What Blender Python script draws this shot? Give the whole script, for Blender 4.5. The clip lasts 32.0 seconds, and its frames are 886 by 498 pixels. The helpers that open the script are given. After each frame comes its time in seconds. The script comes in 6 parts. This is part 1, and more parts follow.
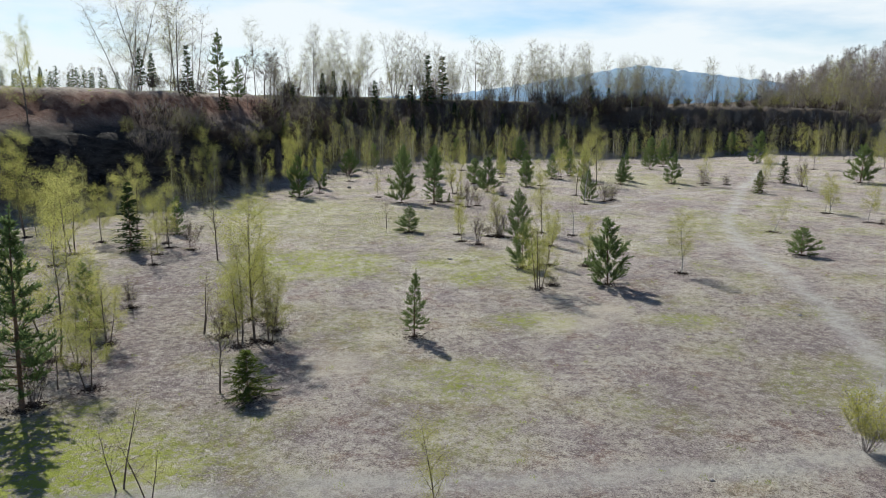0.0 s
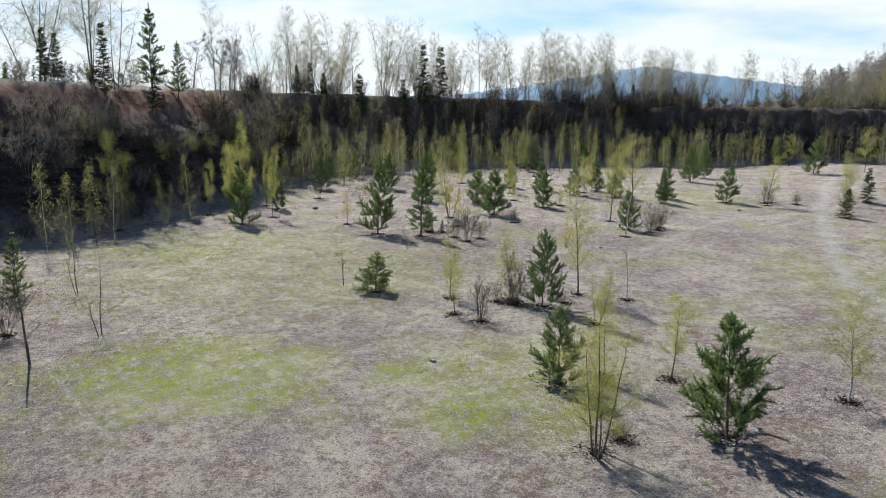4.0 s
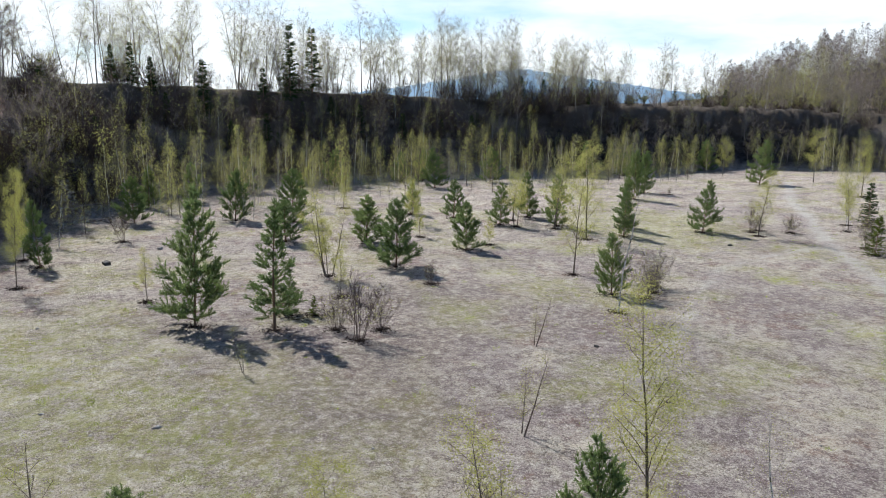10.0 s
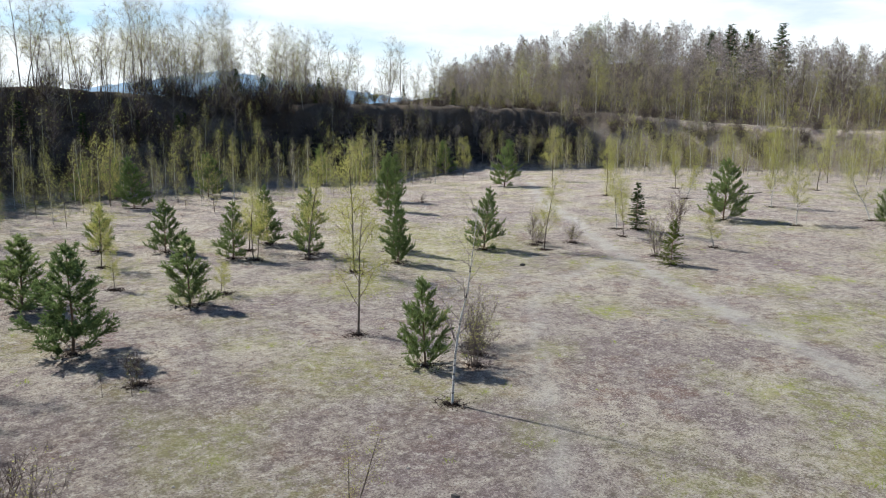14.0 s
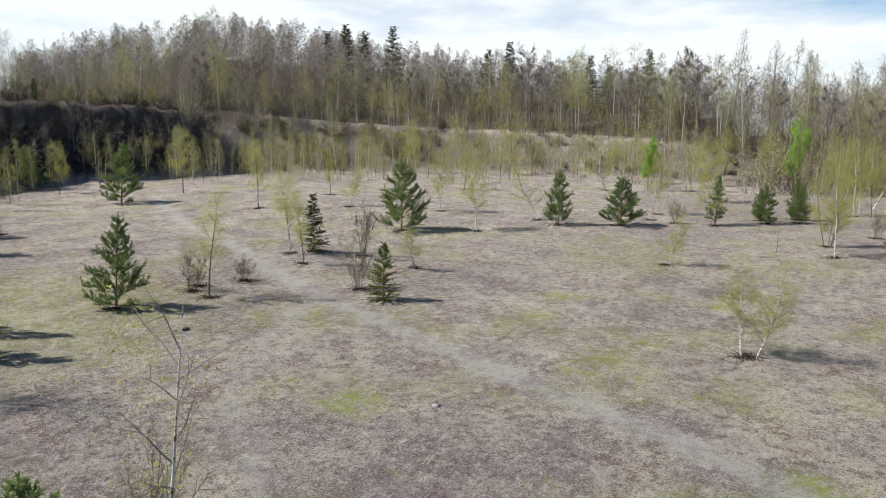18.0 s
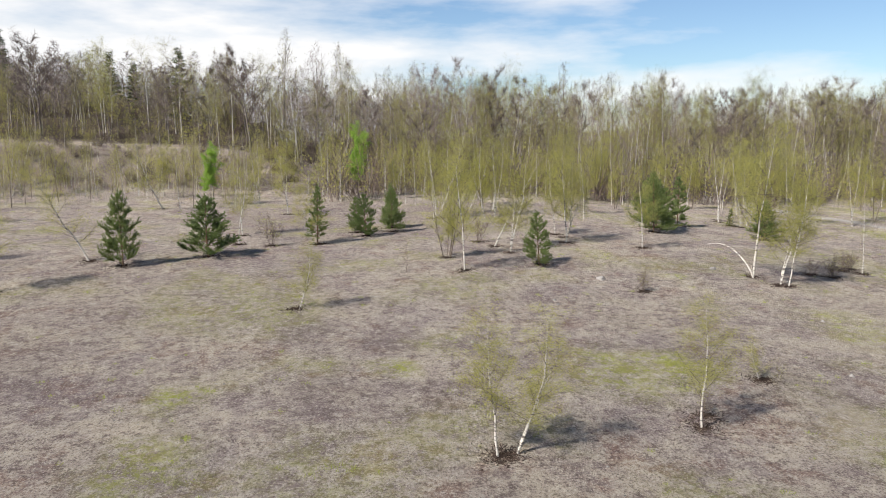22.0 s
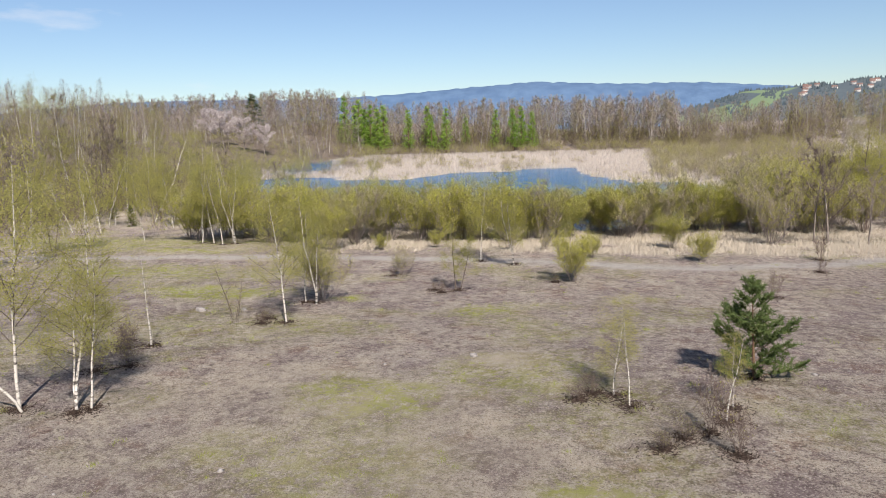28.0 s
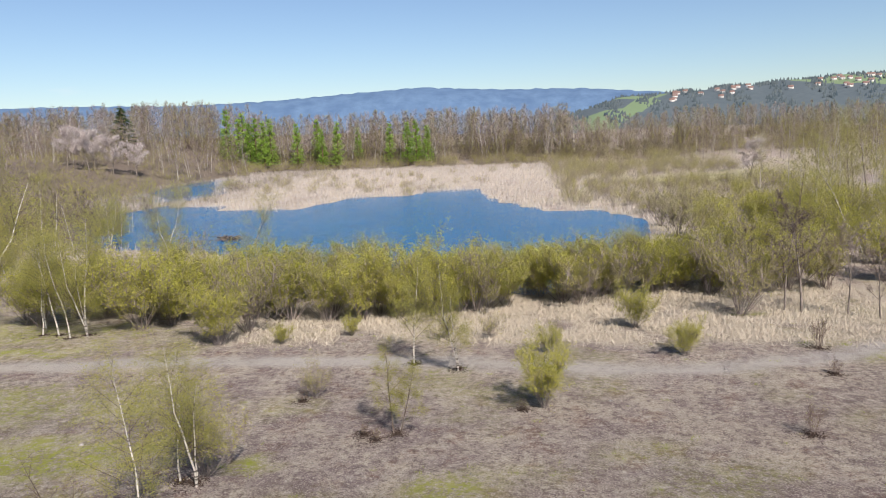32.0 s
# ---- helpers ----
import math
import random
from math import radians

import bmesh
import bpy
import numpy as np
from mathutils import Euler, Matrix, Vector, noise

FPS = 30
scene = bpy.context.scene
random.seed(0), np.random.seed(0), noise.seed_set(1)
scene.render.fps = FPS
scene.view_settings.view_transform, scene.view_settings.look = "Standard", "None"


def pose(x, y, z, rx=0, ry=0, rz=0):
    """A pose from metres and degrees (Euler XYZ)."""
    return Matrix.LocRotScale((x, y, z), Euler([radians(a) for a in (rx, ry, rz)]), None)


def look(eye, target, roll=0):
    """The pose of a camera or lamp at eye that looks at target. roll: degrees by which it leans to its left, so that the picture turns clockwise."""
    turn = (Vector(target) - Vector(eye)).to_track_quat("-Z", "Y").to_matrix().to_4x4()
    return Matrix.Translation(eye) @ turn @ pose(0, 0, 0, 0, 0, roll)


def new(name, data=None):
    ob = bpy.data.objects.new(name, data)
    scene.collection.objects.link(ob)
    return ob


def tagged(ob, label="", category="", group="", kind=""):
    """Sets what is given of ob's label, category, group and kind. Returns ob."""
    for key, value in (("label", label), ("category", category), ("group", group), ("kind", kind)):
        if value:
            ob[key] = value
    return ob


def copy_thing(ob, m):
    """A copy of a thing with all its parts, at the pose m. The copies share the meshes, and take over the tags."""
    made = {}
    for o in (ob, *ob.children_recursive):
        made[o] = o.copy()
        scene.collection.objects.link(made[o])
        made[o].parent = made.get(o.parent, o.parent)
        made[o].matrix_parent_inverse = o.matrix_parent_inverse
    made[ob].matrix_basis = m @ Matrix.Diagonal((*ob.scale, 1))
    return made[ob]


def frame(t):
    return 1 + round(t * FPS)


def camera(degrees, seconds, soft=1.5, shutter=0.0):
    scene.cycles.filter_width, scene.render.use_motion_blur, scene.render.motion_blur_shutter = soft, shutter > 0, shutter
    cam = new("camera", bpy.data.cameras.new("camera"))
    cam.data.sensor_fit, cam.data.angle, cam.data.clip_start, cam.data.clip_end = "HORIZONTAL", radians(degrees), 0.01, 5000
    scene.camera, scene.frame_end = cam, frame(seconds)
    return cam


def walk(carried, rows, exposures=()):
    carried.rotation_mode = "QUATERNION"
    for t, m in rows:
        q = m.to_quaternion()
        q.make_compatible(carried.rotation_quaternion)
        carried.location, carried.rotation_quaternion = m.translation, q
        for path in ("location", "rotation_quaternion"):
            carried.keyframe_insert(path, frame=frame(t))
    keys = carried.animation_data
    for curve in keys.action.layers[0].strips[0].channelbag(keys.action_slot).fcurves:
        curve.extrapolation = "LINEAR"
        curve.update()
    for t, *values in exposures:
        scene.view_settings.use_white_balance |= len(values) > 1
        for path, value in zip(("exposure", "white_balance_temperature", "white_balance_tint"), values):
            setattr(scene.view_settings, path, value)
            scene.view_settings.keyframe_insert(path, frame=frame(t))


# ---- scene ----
cam = camera(63.6, 32.0, soft=1.0)
METRES, EYE, TILT, LEAN, TURN = 115.4, 9.0, 0.0, 0.0, 0.0
ROWS = [
    (0.0, 0.0, 0.0, 0.0, 0.12, -11.25, -0.6),
    (0.5, 0.0004, 0.0167, -0.0003, 0.16, -11.24, -0.6),
    (1.0, 0.001, 0.0351, -0.0008, 0.2, -11.22, -0.6),
    (1.5, 0.0021, 0.0556, -0.0013, 0.23, -11.21, -0.61),
    (2.0, 0.0036, 0.0788, -0.0017, 0.27, -11.19, -0.64),
    (2.5, 0.005, 0.1056, -0.0022, 0.33, -11.16, -0.67),
    (3.0, 0.0063, 0.1306, -0.0023, 0.38, -11.15, -0.69),
    (3.5, 0.0074, 0.1537, -0.0025, 0.41, -11.15, -0.73),
    (5.5, 0.0099, 0.2345, -0.0024, 0.59, -11.35, -1.04),
    (6.0, 0.0099, 0.2528, -0.0025, 0.64, -11.34, -1.04),
    (6.5, 0.0098, 0.2706, -0.0026, 0.46, -11.36, -1.06),
    (7.0, 0.0099, 0.2877, -0.0028, -0.15, -11.34, -1.1),
    (7.5, 0.0102, 0.3043, -0.0032, -0.96, -11.3, -1.1),
    (8.0, 0.0103, 0.3206, -0.0036, -2.12, -11.24, -1.09),
    (8.5, 0.0105, 0.3365, -0.0042, -3.37, -11.2, -1.06),
    (9.0, 0.0104, 0.3519, -0.0048, -4.87, -11.14, -1.09),
    (9.5, 0.0105, 0.367, -0.0051, -6.84, -11.07, -1.06),
    (10.0, 0.0111, 0.3822, -0.0057, -9.11, -10.98, -1.03),
    (10.5, 0.0118, 0.3976, -0.0063, -11.47, -10.9, -1.01),
    (11.0, 0.0129, 0.4129, -0.007, -13.81, -10.79, -1.02),
    (11.5, 0.0144, 0.4279, -0.0074, -16.22, -10.74, -0.97),
    (12.0, 0.0164, 0.4422, -0.008, -18.66, -10.67, -0.96),
    (12.5, 0.0188, 0.4567, -0.0088, -21.74, -10.58, -0.89),
    (13.0, 0.0222, 0.4711, -0.0094, -24.99, -10.49, -0.86),
    (13.5, 0.0261, 0.4852, -0.0102, -28.37, -10.41, -0.82),
    (14.0, 0.0305, 0.499, -0.0108, -31.76, -10.34, -0.82),
    (14.5, 0.0357, 0.5124, -0.0114, -35.13, -10.27, -0.83),
    (16.5, 0.0619, 0.5624, -0.0131, -49.08, -10.06, -0.83),
    (17.0, 0.0702, 0.5742, -0.0134, -53.34, -9.98, -0.83),
    (17.5, 0.079, 0.5856, -0.0139, -57.68, -9.88, -0.73),
    (18.0, 0.0882, 0.5963, -0.0142, -62.05, -9.77, -0.71),
    (18.5, 0.0982, 0.6063, -0.0144, -66.43, -9.68, -0.58),
    (19.0, 0.1089, 0.6153, -0.0148, -70.81, -9.59, -0.48),
    (19.5, 0.1204, 0.6235, -0.0147, -75.23, -9.52, -0.32),
    (20.0, 0.1319, 0.6307, -0.015, -79.67, -9.41, -0.28),
    (20.5, 0.1444, 0.6367, -0.0154, -84.21, -9.32, -0.21),
    (21.0, 0.1572, 0.6419, -0.0157, -88.84, -9.25, -0.1),
    (21.5, 0.1709, 0.6458, -0.0159, -93.6, -9.17, -0.01),
    (22.0, 0.1853, 0.6488, -0.0163, -98.67, -9.06, 0.2),
    (22.5, 0.1996, 0.6507, -0.0165, -104.02, -9.02, 0.36),
    (23.0, 0.214, 0.6517, -0.0164, -109.54, -9.01, 0.53),
    (23.5, 0.2279, 0.6515, -0.0165, -115.18, -9.03, 0.71),
    (24.0, 0.2418, 0.6502, -0.0167, -120.9, -9.04, 0.85),
    (24.5, 0.2555, 0.6475, -0.017, -126.65, -9.07, 1.0),
    (25.0, 0.2688, 0.6434, -0.0172, -132.43, -9.11, 1.15),
    (25.5, 0.2815, 0.638, -0.0176, -138.4, -9.16, 1.29),
    (26.0, 0.2935, 0.6317, -0.0181, -144.6, -9.22, 1.43),
    (26.5, 0.3048, 0.6244, -0.0184, -151.26, -9.3, 1.61),
    (28.5, 0.3405, 0.588, -0.0079, -167.85, -9.7, 1.92),
    (29.0, 0.3472, 0.5771, -0.0032, -170.91, -9.77, 2.01),
    (29.5, 0.3532, 0.5658, 0.0017, -172.74, -9.77, 2.11),
    (30.0, 0.3583, 0.5541, 0.0066, -173.54, -9.75, 2.17),
    (30.5, 0.3625, 0.5421, 0.0115, -173.69, -9.72, 2.2),
    (31.0, 0.3659, 0.5295, 0.0161, -173.62, -9.66, 2.25),
    (31.5, 0.369, 0.5168, 0.0174, -173.56, -9.58, 2.29),
    (32.0, 0.3717, 0.504, 0.0175, -173.49, -9.53, 2.31),
]
walk(cam, [(t, pose(0, 0, EYE, TILT, LEAN, TURN) @ pose(METRES * x, METRES * y, METRES * z, 90 + pitch, roll, yaw)) for t, x, y, z, yaw, pitch, roll in ROWS],
     exposures=((0, 0.73, 6250, 5), (6, 0.94, 6150, 7), (9, 1.03, 6150, 7), (14, 1.00, 6300, 6), (20, 0.85, 6550, 8), (23, 0.86, 6800, 12), (26, 0.80, 6850, 14), (32, 0.75, 6850, 15)))


# ---- light ----
SUN_AZ, SUN_EL = -31.0, 45.0      # degrees clockwise from +y, degrees above the horizon
sun_data = bpy.data.lights.new("sun", "SUN")
sun_data.energy, sun_data.angle, sun_data.color = 5.0, radians(0.53), (1.0, 0.955, 0.875)
sun = new("sun", sun_data)
az, el = radians(SUN_AZ), radians(SUN_EL)
sun.matrix_world = look((math.sin(az) * math.cos(el) * 100, math.cos(az) * math.cos(el) * 100, math.sin(el) * 100), (0, 0, 0))

world = bpy.data.worlds.new("world")
scene.world = world
world.use_nodes = True
wn, wl = world.node_tree.nodes, world.node_tree.links
wn.clear()
sky = wn.new("ShaderNodeTexSky")
sky.sky_type, sky.sun_disc, sky.sun_elevation, sky.sun_rotation = "NISHITA", False, el, az
sky.air_density, sky.dust_density, sky.ozone_density = 1.0, 0.15, 2.5
tc = wn.new("ShaderNodeTexCoord")
mp = wn.new("ShaderNodeMapping")
mp.inputs["Scale"].default_value = (1.6, 1.6, 7.0)
mp.inputs["Location"].default_value = (3.1, 0.7, 0.4)
cn = wn.new("ShaderNodeTexNoise")
cn.inputs["Scale"].default_value, cn.inputs["Detail"].default_value, cn.inputs["Roughness"].default_value = 1.5, 7, 0.55
cr = wn.new("ShaderNodeMapRange")
cr.inputs["From Min"].default_value, cr.inputs["From Max"].default_value = 0.42, 0.64
cr.inputs["To Min"].default_value, cr.inputs["To Max"].default_value = 0.03, 0.95
cm = wn.new("ShaderNodeMix")
cm.data_type = "RGBA"
cm.inputs["B"].default_value = (12.0, 12.2, 12.5, 1)
bg = wn.new("ShaderNodeBackground")
bg.inputs["Strength"].default_value = 0.047
wo = wn.new("ShaderNodeOutputWorld")
wl.new(tc.outputs["Generated"], mp.inputs["Vector"])
wl.new(mp.outputs[0], cn.inputs["Vector"])
side = wn.new("ShaderNodeVectorMath")     # thicker veil of cloud towards the north and east
side.operation = "DOT_PRODUCT"
side.inputs[1].default_value = (0.12, 0.195, 0)
wl.new(tc.outputs["Generated"], side.inputs[0])
north = wn.new("ShaderNodeMath")
wl.new(side.outputs["Value"], north.inputs[0])
wl.new(cn.outputs["Fac"], north.inputs[1])
high = wn.new("ShaderNodeVectorMath")     # and thinner overhead
high.operation = "DOT_PRODUCT"
high.inputs[1].default_value = (0, 0, -0.60)
wl.new(tc.outputs["Generated"], high.inputs[0])
clear = wn.new("ShaderNodeMath")
wl.new(north.outputs[0], clear.inputs[0])
wl.new(high.outputs["Value"], clear.inputs[1])
wl.new(clear.outputs[0], cr.inputs["Value"])
wl.new(cr.outputs[0], cm.inputs["Factor"])
tint = wn.new("ShaderNodeVectorMath")     # clear spring air, a deeper blue
tint.operation = "MULTIPLY"
tint.inputs[1].default_value = (1.12, 1.30, 1.48)
wl.new(sky.outputs[0], tint.inputs[0])
wl.new(tint.outputs[0], cm.inputs["A"])
wl.new(cm.outputs["Result"], bg.inputs["Color"])
wl.new(bg.outputs[0], wo.inputs["Surface"])


# ---- materials ----
def blank(name):
    m = bpy.data.materials.new(name)
    m.use_nodes = True
    n, l = m.node_tree.nodes, m.node_tree.links
    n.clear()
    return m, n, l, n.new("ShaderNodeOutputMaterial")


def noise_node(n, l, scale, detail=4, rough=0.6, coord="Object", stretch=None):
    t = n.new("ShaderNodeTexCoord")
    x = n.new("ShaderNodeTexNoise")
    x.inputs["Scale"].default_value, x.inputs["Detail"].default_value, x.inputs["Roughness"].default_value = scale, detail, rough
    if stretch:
        p = n.new("ShaderNodeMapping")
        p.inputs["Scale"].default_value = stretch
        l.new(t.outputs[coord], p.inputs[0])
        l.new(p.outputs[0], x.inputs["Vector"])
    else:
        l.new(t.outputs[coord], x.inputs["Vector"])
    return x.outputs["Fac"]


def ramp(n, l, fac, a, b, lo=0.0, hi=1.0):
    r = n.new("ShaderNodeMapRange")
    r.inputs["From Min"].default_value, r.inputs["From Max"].default_value = a, b
    r.inputs["To Min"].default_value, r.inputs["To Max"].default_value = lo, hi
    l.new(fac, r.inputs["Value"])
    return r.outputs[0]


def mixc(n, l, fac, a, b):
    x = n.new("ShaderNodeMix")
    x.data_type = "RGBA"
    for key, v in (("A", a), ("B", b)):
        if isinstance(v, tuple):
            x.inputs[key].default_value = (*v, 1)
        else:
            l.new(v, x.inputs[key])
    if isinstance(fac, float):
        x.inputs["Factor"].default_value = fac
    else:
        l.new(fac, x.inputs["Factor"])
    return x.outputs["Result"]


def calc(n, l, op, a, b):
    x = n.new("ShaderNodeMath")
    x.operation = op
    for i, v in enumerate((a, b)):
        if isinstance(v, (int, float)):
            x.inputs[i].default_value = v
        else:
            l.new(v, x.inputs[i])
    return x.outputs[0]


def bump(n, l, height, strength, distance):
    b = n.new("ShaderNodeBump")
    b.inputs["Strength"].default_value, b.inputs["Distance"].default_value = strength, distance
    l.new(height, b.inputs["Height"])
    return b.outputs[0]


def principled(n, l, out, color, rough=0.9, normal=None, spec=0.2):
    p = n.new("ShaderNodeBsdfPrincipled")
    p.inputs["Roughness"].default_value, p.inputs["Specular IOR Level"].default_value = rough, spec
    if isinstance(color, tuple):
        p.inputs["Base Color"].default_value = (*color, 1)
    else:
        l.new(color, p.inputs["Base Color"])
    if normal:
        l.new(normal, p.inputs["Normal"])
    l.new(p.outputs[0], out.inputs["Surface"])
    return p


def leaf_material(name, a, b, through_share=0.45, scale=3.0):
    """Thin foliage: reflects and lets light through, two tones varied by tree and by place."""
    m, n, l, out = blank(name)
    info = n.new("ShaderNodeObjectInfo")
    geo = n.new("ShaderNodeNewGeometry")
    f = calc(n, l, "ADD", calc(n, l, "MULTIPLY", info.outputs["Random"], 0.45), calc(n, l, "MULTIPLY", geo.outputs["Random Per Island"], 0.55))
    c = mixc(n, l, f, a, b)
    d, t, mx = n.new("ShaderNodeBsdfDiffuse"), n.new("ShaderNodeBsdfTranslucent"), n.new("ShaderNodeMixShader")
    l.new(c, d.inputs["Color"])
    l.new(c, t.inputs["Color"])
    mx.inputs[0].default_value = through_share
    l.new(d.outputs[0], mx.inputs[1])
    l.new(t.outputs[0], mx.inputs[2])
    l.new(mx.outputs[0], out.inputs["Surface"])
    return m


def bark_material(name, a, b, scale, lo=0.45, hi=0.6, stretch=(1, 1, 1)):
    m, n, l, out = blank(name)
    f = ramp(n, l, noise_node(n, l, scale, 5, 0.65, stretch=stretch), lo, hi)
    g = noise_node(n, l, scale * 6, 3)
    c = mixc(n, l, f, a, b)
    c = mixc(n, l, ramp(n, l, g, 0.35, 0.75, 0.0, 0.35), c, tuple(v * 0.5 for v in a))
    principled(n, l, out, c, 0.85, bump(n, l, g, 0.4, 0.02))
    return m


MAT_BIRCH_BARK = bark_material("birch_bark", (0.52, 0.49, 0.45), (0.06, 0.05, 0.045), 3.4, 0.51, 0.60, (1, 1, 2.6))
MAT_YOUNG_BARK = bark_material("young_bark", (0.10, 0.075, 0.06), (0.20, 0.17, 0.145), 4.0)
MAT_PINE_BARK = bark_material("pine_bark", (0.13, 0.085, 0.06), (0.23, 0.14, 0.085), 4.0)
MAT_GREY_BARK = bark_material("grey_bark", (0.15, 0.125, 0.11), (0.27, 0.24, 0.22), 2.5)
MAT_TWIG = leaf_material("twigs", (0.085, 0.06, 0.052), (0.19, 0.15, 0.13), 0.05)
# darker copy of the twigs, with the quarry face's shade in its colour
MAT_TWIG_SHADED = leaf_material("shaded_twigs", (0.04, 0.03, 0.027), (0.115, 0.09, 0.08), 0.05)
MAT_TWIG_GREY = leaf_material("grey_twigs", (0.17, 0.14, 0.13), (0.32, 0.27, 0.255), 0.28)
MAT_TWIG_RED = leaf_material("reddish_twigs", (0.085, 0.067, 0.06), (0.19, 0.155, 0.138), 0.1)
MAT_BIRCH_LEAF = leaf_material("spring_birch_leaves", (0.28, 0.28, 0.072), (0.45, 0.43, 0.152), 0.63)
MAT_WILLOW_LEAF = leaf_material("spring_willow_leaves", (0.24, 0.25, 0.045), (0.46, 0.44, 0.11), 0.45)
MAT_FRESH = leaf_material("fresh_green_leaves", (0.16, 0.22, 0.06), (0.28, 0.34, 0.11), 0.4)
MAT_LARCH = leaf_material("fresh_larch_needles", (0.15, 0.28, 0.04), (0.30, 0.44, 0.09), 0.4)
MAT_PINE = leaf_material("pine_needles", (0.085, 0.13, 0.05), (0.23, 0.28, 0.105), 0.4)
MAT_SPRUCE = leaf_material("spruce_needles", (0.03, 0.05, 0.022), (0.07, 0.095, 0.035), 0.2)
MAT_YEW = leaf_material("yellowish_spruce_needles", (0.06, 0.085, 0.02), (0.13, 0.15, 0.035), 0.25)
MAT_BLOSSOM = leaf_material("white_blossom", (0.50, 0.44, 0.43), (0.72, 0.66, 0.64), 0.4)
MAT_GRASS = leaf_material("grass_blades", (0.20, 0.26, 0.035), (0.38, 0.41, 0.09), 0.45)
MAT_STRAW = leaf_material("dry_grass", (0.44, 0.39, 0.32), (0.62, 0.56, 0.47), 0.3)
MAT_REED = leaf_material("dry_reeds", (0.40, 0.365, 0.34), (0.60, 0.555, 0.515), 0.25)
MAT_STALK = leaf_material("bleached_stalks", (0.24, 0.205, 0.17), (0.42, 0.375, 0.31), 0.1)
MAT_DEBRIS = leaf_material("dead_twigs", (0.16, 0.12, 0.10), (0.34, 0.29, 0.25), 0.05)


def ground_material():
    m, n, l, out = blank("quarry_ground")

    def attr(name):
        a = n.new("ShaderNodeAttribute")
        a.attribute_name = name
        return a.outputs["Fac"]

    big, mid = noise_node(n, l, 0.11, 5, 0.6), noise_node(n, l, 0.42, 6, 0.68)
    fine, grit = noise_node(n, l, 7.0, 7, 0.78), noise_node(n, l, 30.0, 4, 0.8)
    clump, speck, crumb = noise_node(n, l, 1.5, 4, 0.6), noise_node(n, l, 3.4, 5, 0.75), noise_node(n, l, 15.0, 3, 0.75)
    c = mixc(n, l, ramp(n, l, mid, 0.42, 0.58), (0.300, 0.250, 0.245), (0.435, 0.378, 0.330))
    c = mixc(n, l, ramp(n, l, big, 0.46, 0.60, 0.0, 0.55), c, (0.48, 0.415, 0.335))
    c = mixc(n, l, ramp(n, l, mid, 0.55, 0.68, 0.0, 0.75), c, (0.54, 0.47, 0.375))
    c = mixc(n, l, ramp(n, l, mid, 0.46, 0.36, 0.0, 0.8), c, (0.215, 0.165, 0.170))
    c = mixc(n, l, ramp(n, l, clump, 0.53, 0.62, 0.0, 0.7), c, (0.190, 0.147, 0.150))
    # rusty patches of dead moss
    rust = calc(n, l, "MULTIPLY", ramp(n, l, noise_node(n, l, 0.55, 5, 0.7), 0.53, 0.63), ramp(n, l, speck, 0.42, 0.55, 0.1, 0.75))
    c = mixc(n, l, rust, c, (0.235, 0.135, 0.105))
    c = mixc(n, l, ramp(n, l, noise_node(n, l, 2.3, 5, 0.7), 0.54, 0.63, 0.0, 0.6), c, (0.56, 0.50, 0.415))
    # crumbs, dead stalks and gravel at two sizes
    c = mixc(n, l, ramp(n, l, speck, 0.54, 0.60, 0.0, 0.72), c, (0.135, 0.102, 0.100))
    c = mixc(n, l, ramp(n, l, speck, 0.44, 0.37, 0.0, 0.5), c, (0.60, 0.545, 0.47))
    c = mixc(n, l, ramp(n, l, crumb, 0.55, 0.60, 0.0, 0.75), c, (0.115, 0.090, 0.085))
    c = mixc(n, l, ramp(n, l, crumb, 0.44, 0.39, 0.0, 0.65), c, (0.62, 0.57, 0.50))
    # dark dead moss
    c = mixc(n, l, calc(n, l, "MULTIPLY", attr("moss"), ramp(n, l, calc(n, l, "ADD", calc(n, l, "MULTIPLY", speck, 0.5), calc(n, l, "ADD", calc(n, l, "MULTIPLY", mid, 0.25), calc(n, l, "MULTIPLY", fine, 0.25))), 0.43, 0.57, 0.05, 0.9)), c, mixc(n, l, fine, (0.10, 0.072, 0.074), (0.20, 0.158, 0.152)))
    # moss and short grass
    blotch = noise_node(n, l, 1.1, 6, 0.72)
    g = calc(n, l, "MULTIPLY", attr("grass"), ramp(n, l, calc(n, l, "ADD", calc(n, l, "MULTIPLY", speck, 0.35), calc(n, l, "ADD", calc(n, l, "MULTIPLY", blotch, 0.3), calc(n, l, "MULTIPLY", fine, 0.35))), 0.46, 0.54, 0.08, 0.85))
    c = mixc(n, l, g, c, mixc(n, l, ramp(n, l, mid, 0.48, 0.70), mixc(n, l, fine, (0.215, 0.255, 0.04), (0.385, 0.40, 0.085)), (0.42, 0.40, 0.17)))
    # dry straw
    s = calc(n, l, "MULTIPLY", attr("straw"), ramp(n, l, calc(n, l, "ADD", calc(n, l, "MULTIPLY", mid, 0.6), calc(n, l, "MULTIPLY", fine, 0.4)), 0.30, 0.55))
    c = mixc(n, l, s, c, mixc(n, l, ramp(n, l, fine, 0.3, 0.7), (0.60, 0.53, 0.435), (0.45, 0.39, 0.31)))
    # compacted gravel of the tracks
    t = calc(n, l, "MULTIPLY", attr("track"), ramp(n, l, calc(n, l, "ADD", calc(n, l, "MULTIPLY", mid, 0.6), calc(n, l, "MULTIPLY", fine, 0.4)), 0.40, 0.56, 0.5, 1.0))
    c = mixc(n, l, t, c, mixc(n, l, ramp(n, l, grit, 0.35, 0.65), (0.40, 0.38, 0.365), (0.58, 0.555, 0.53)))
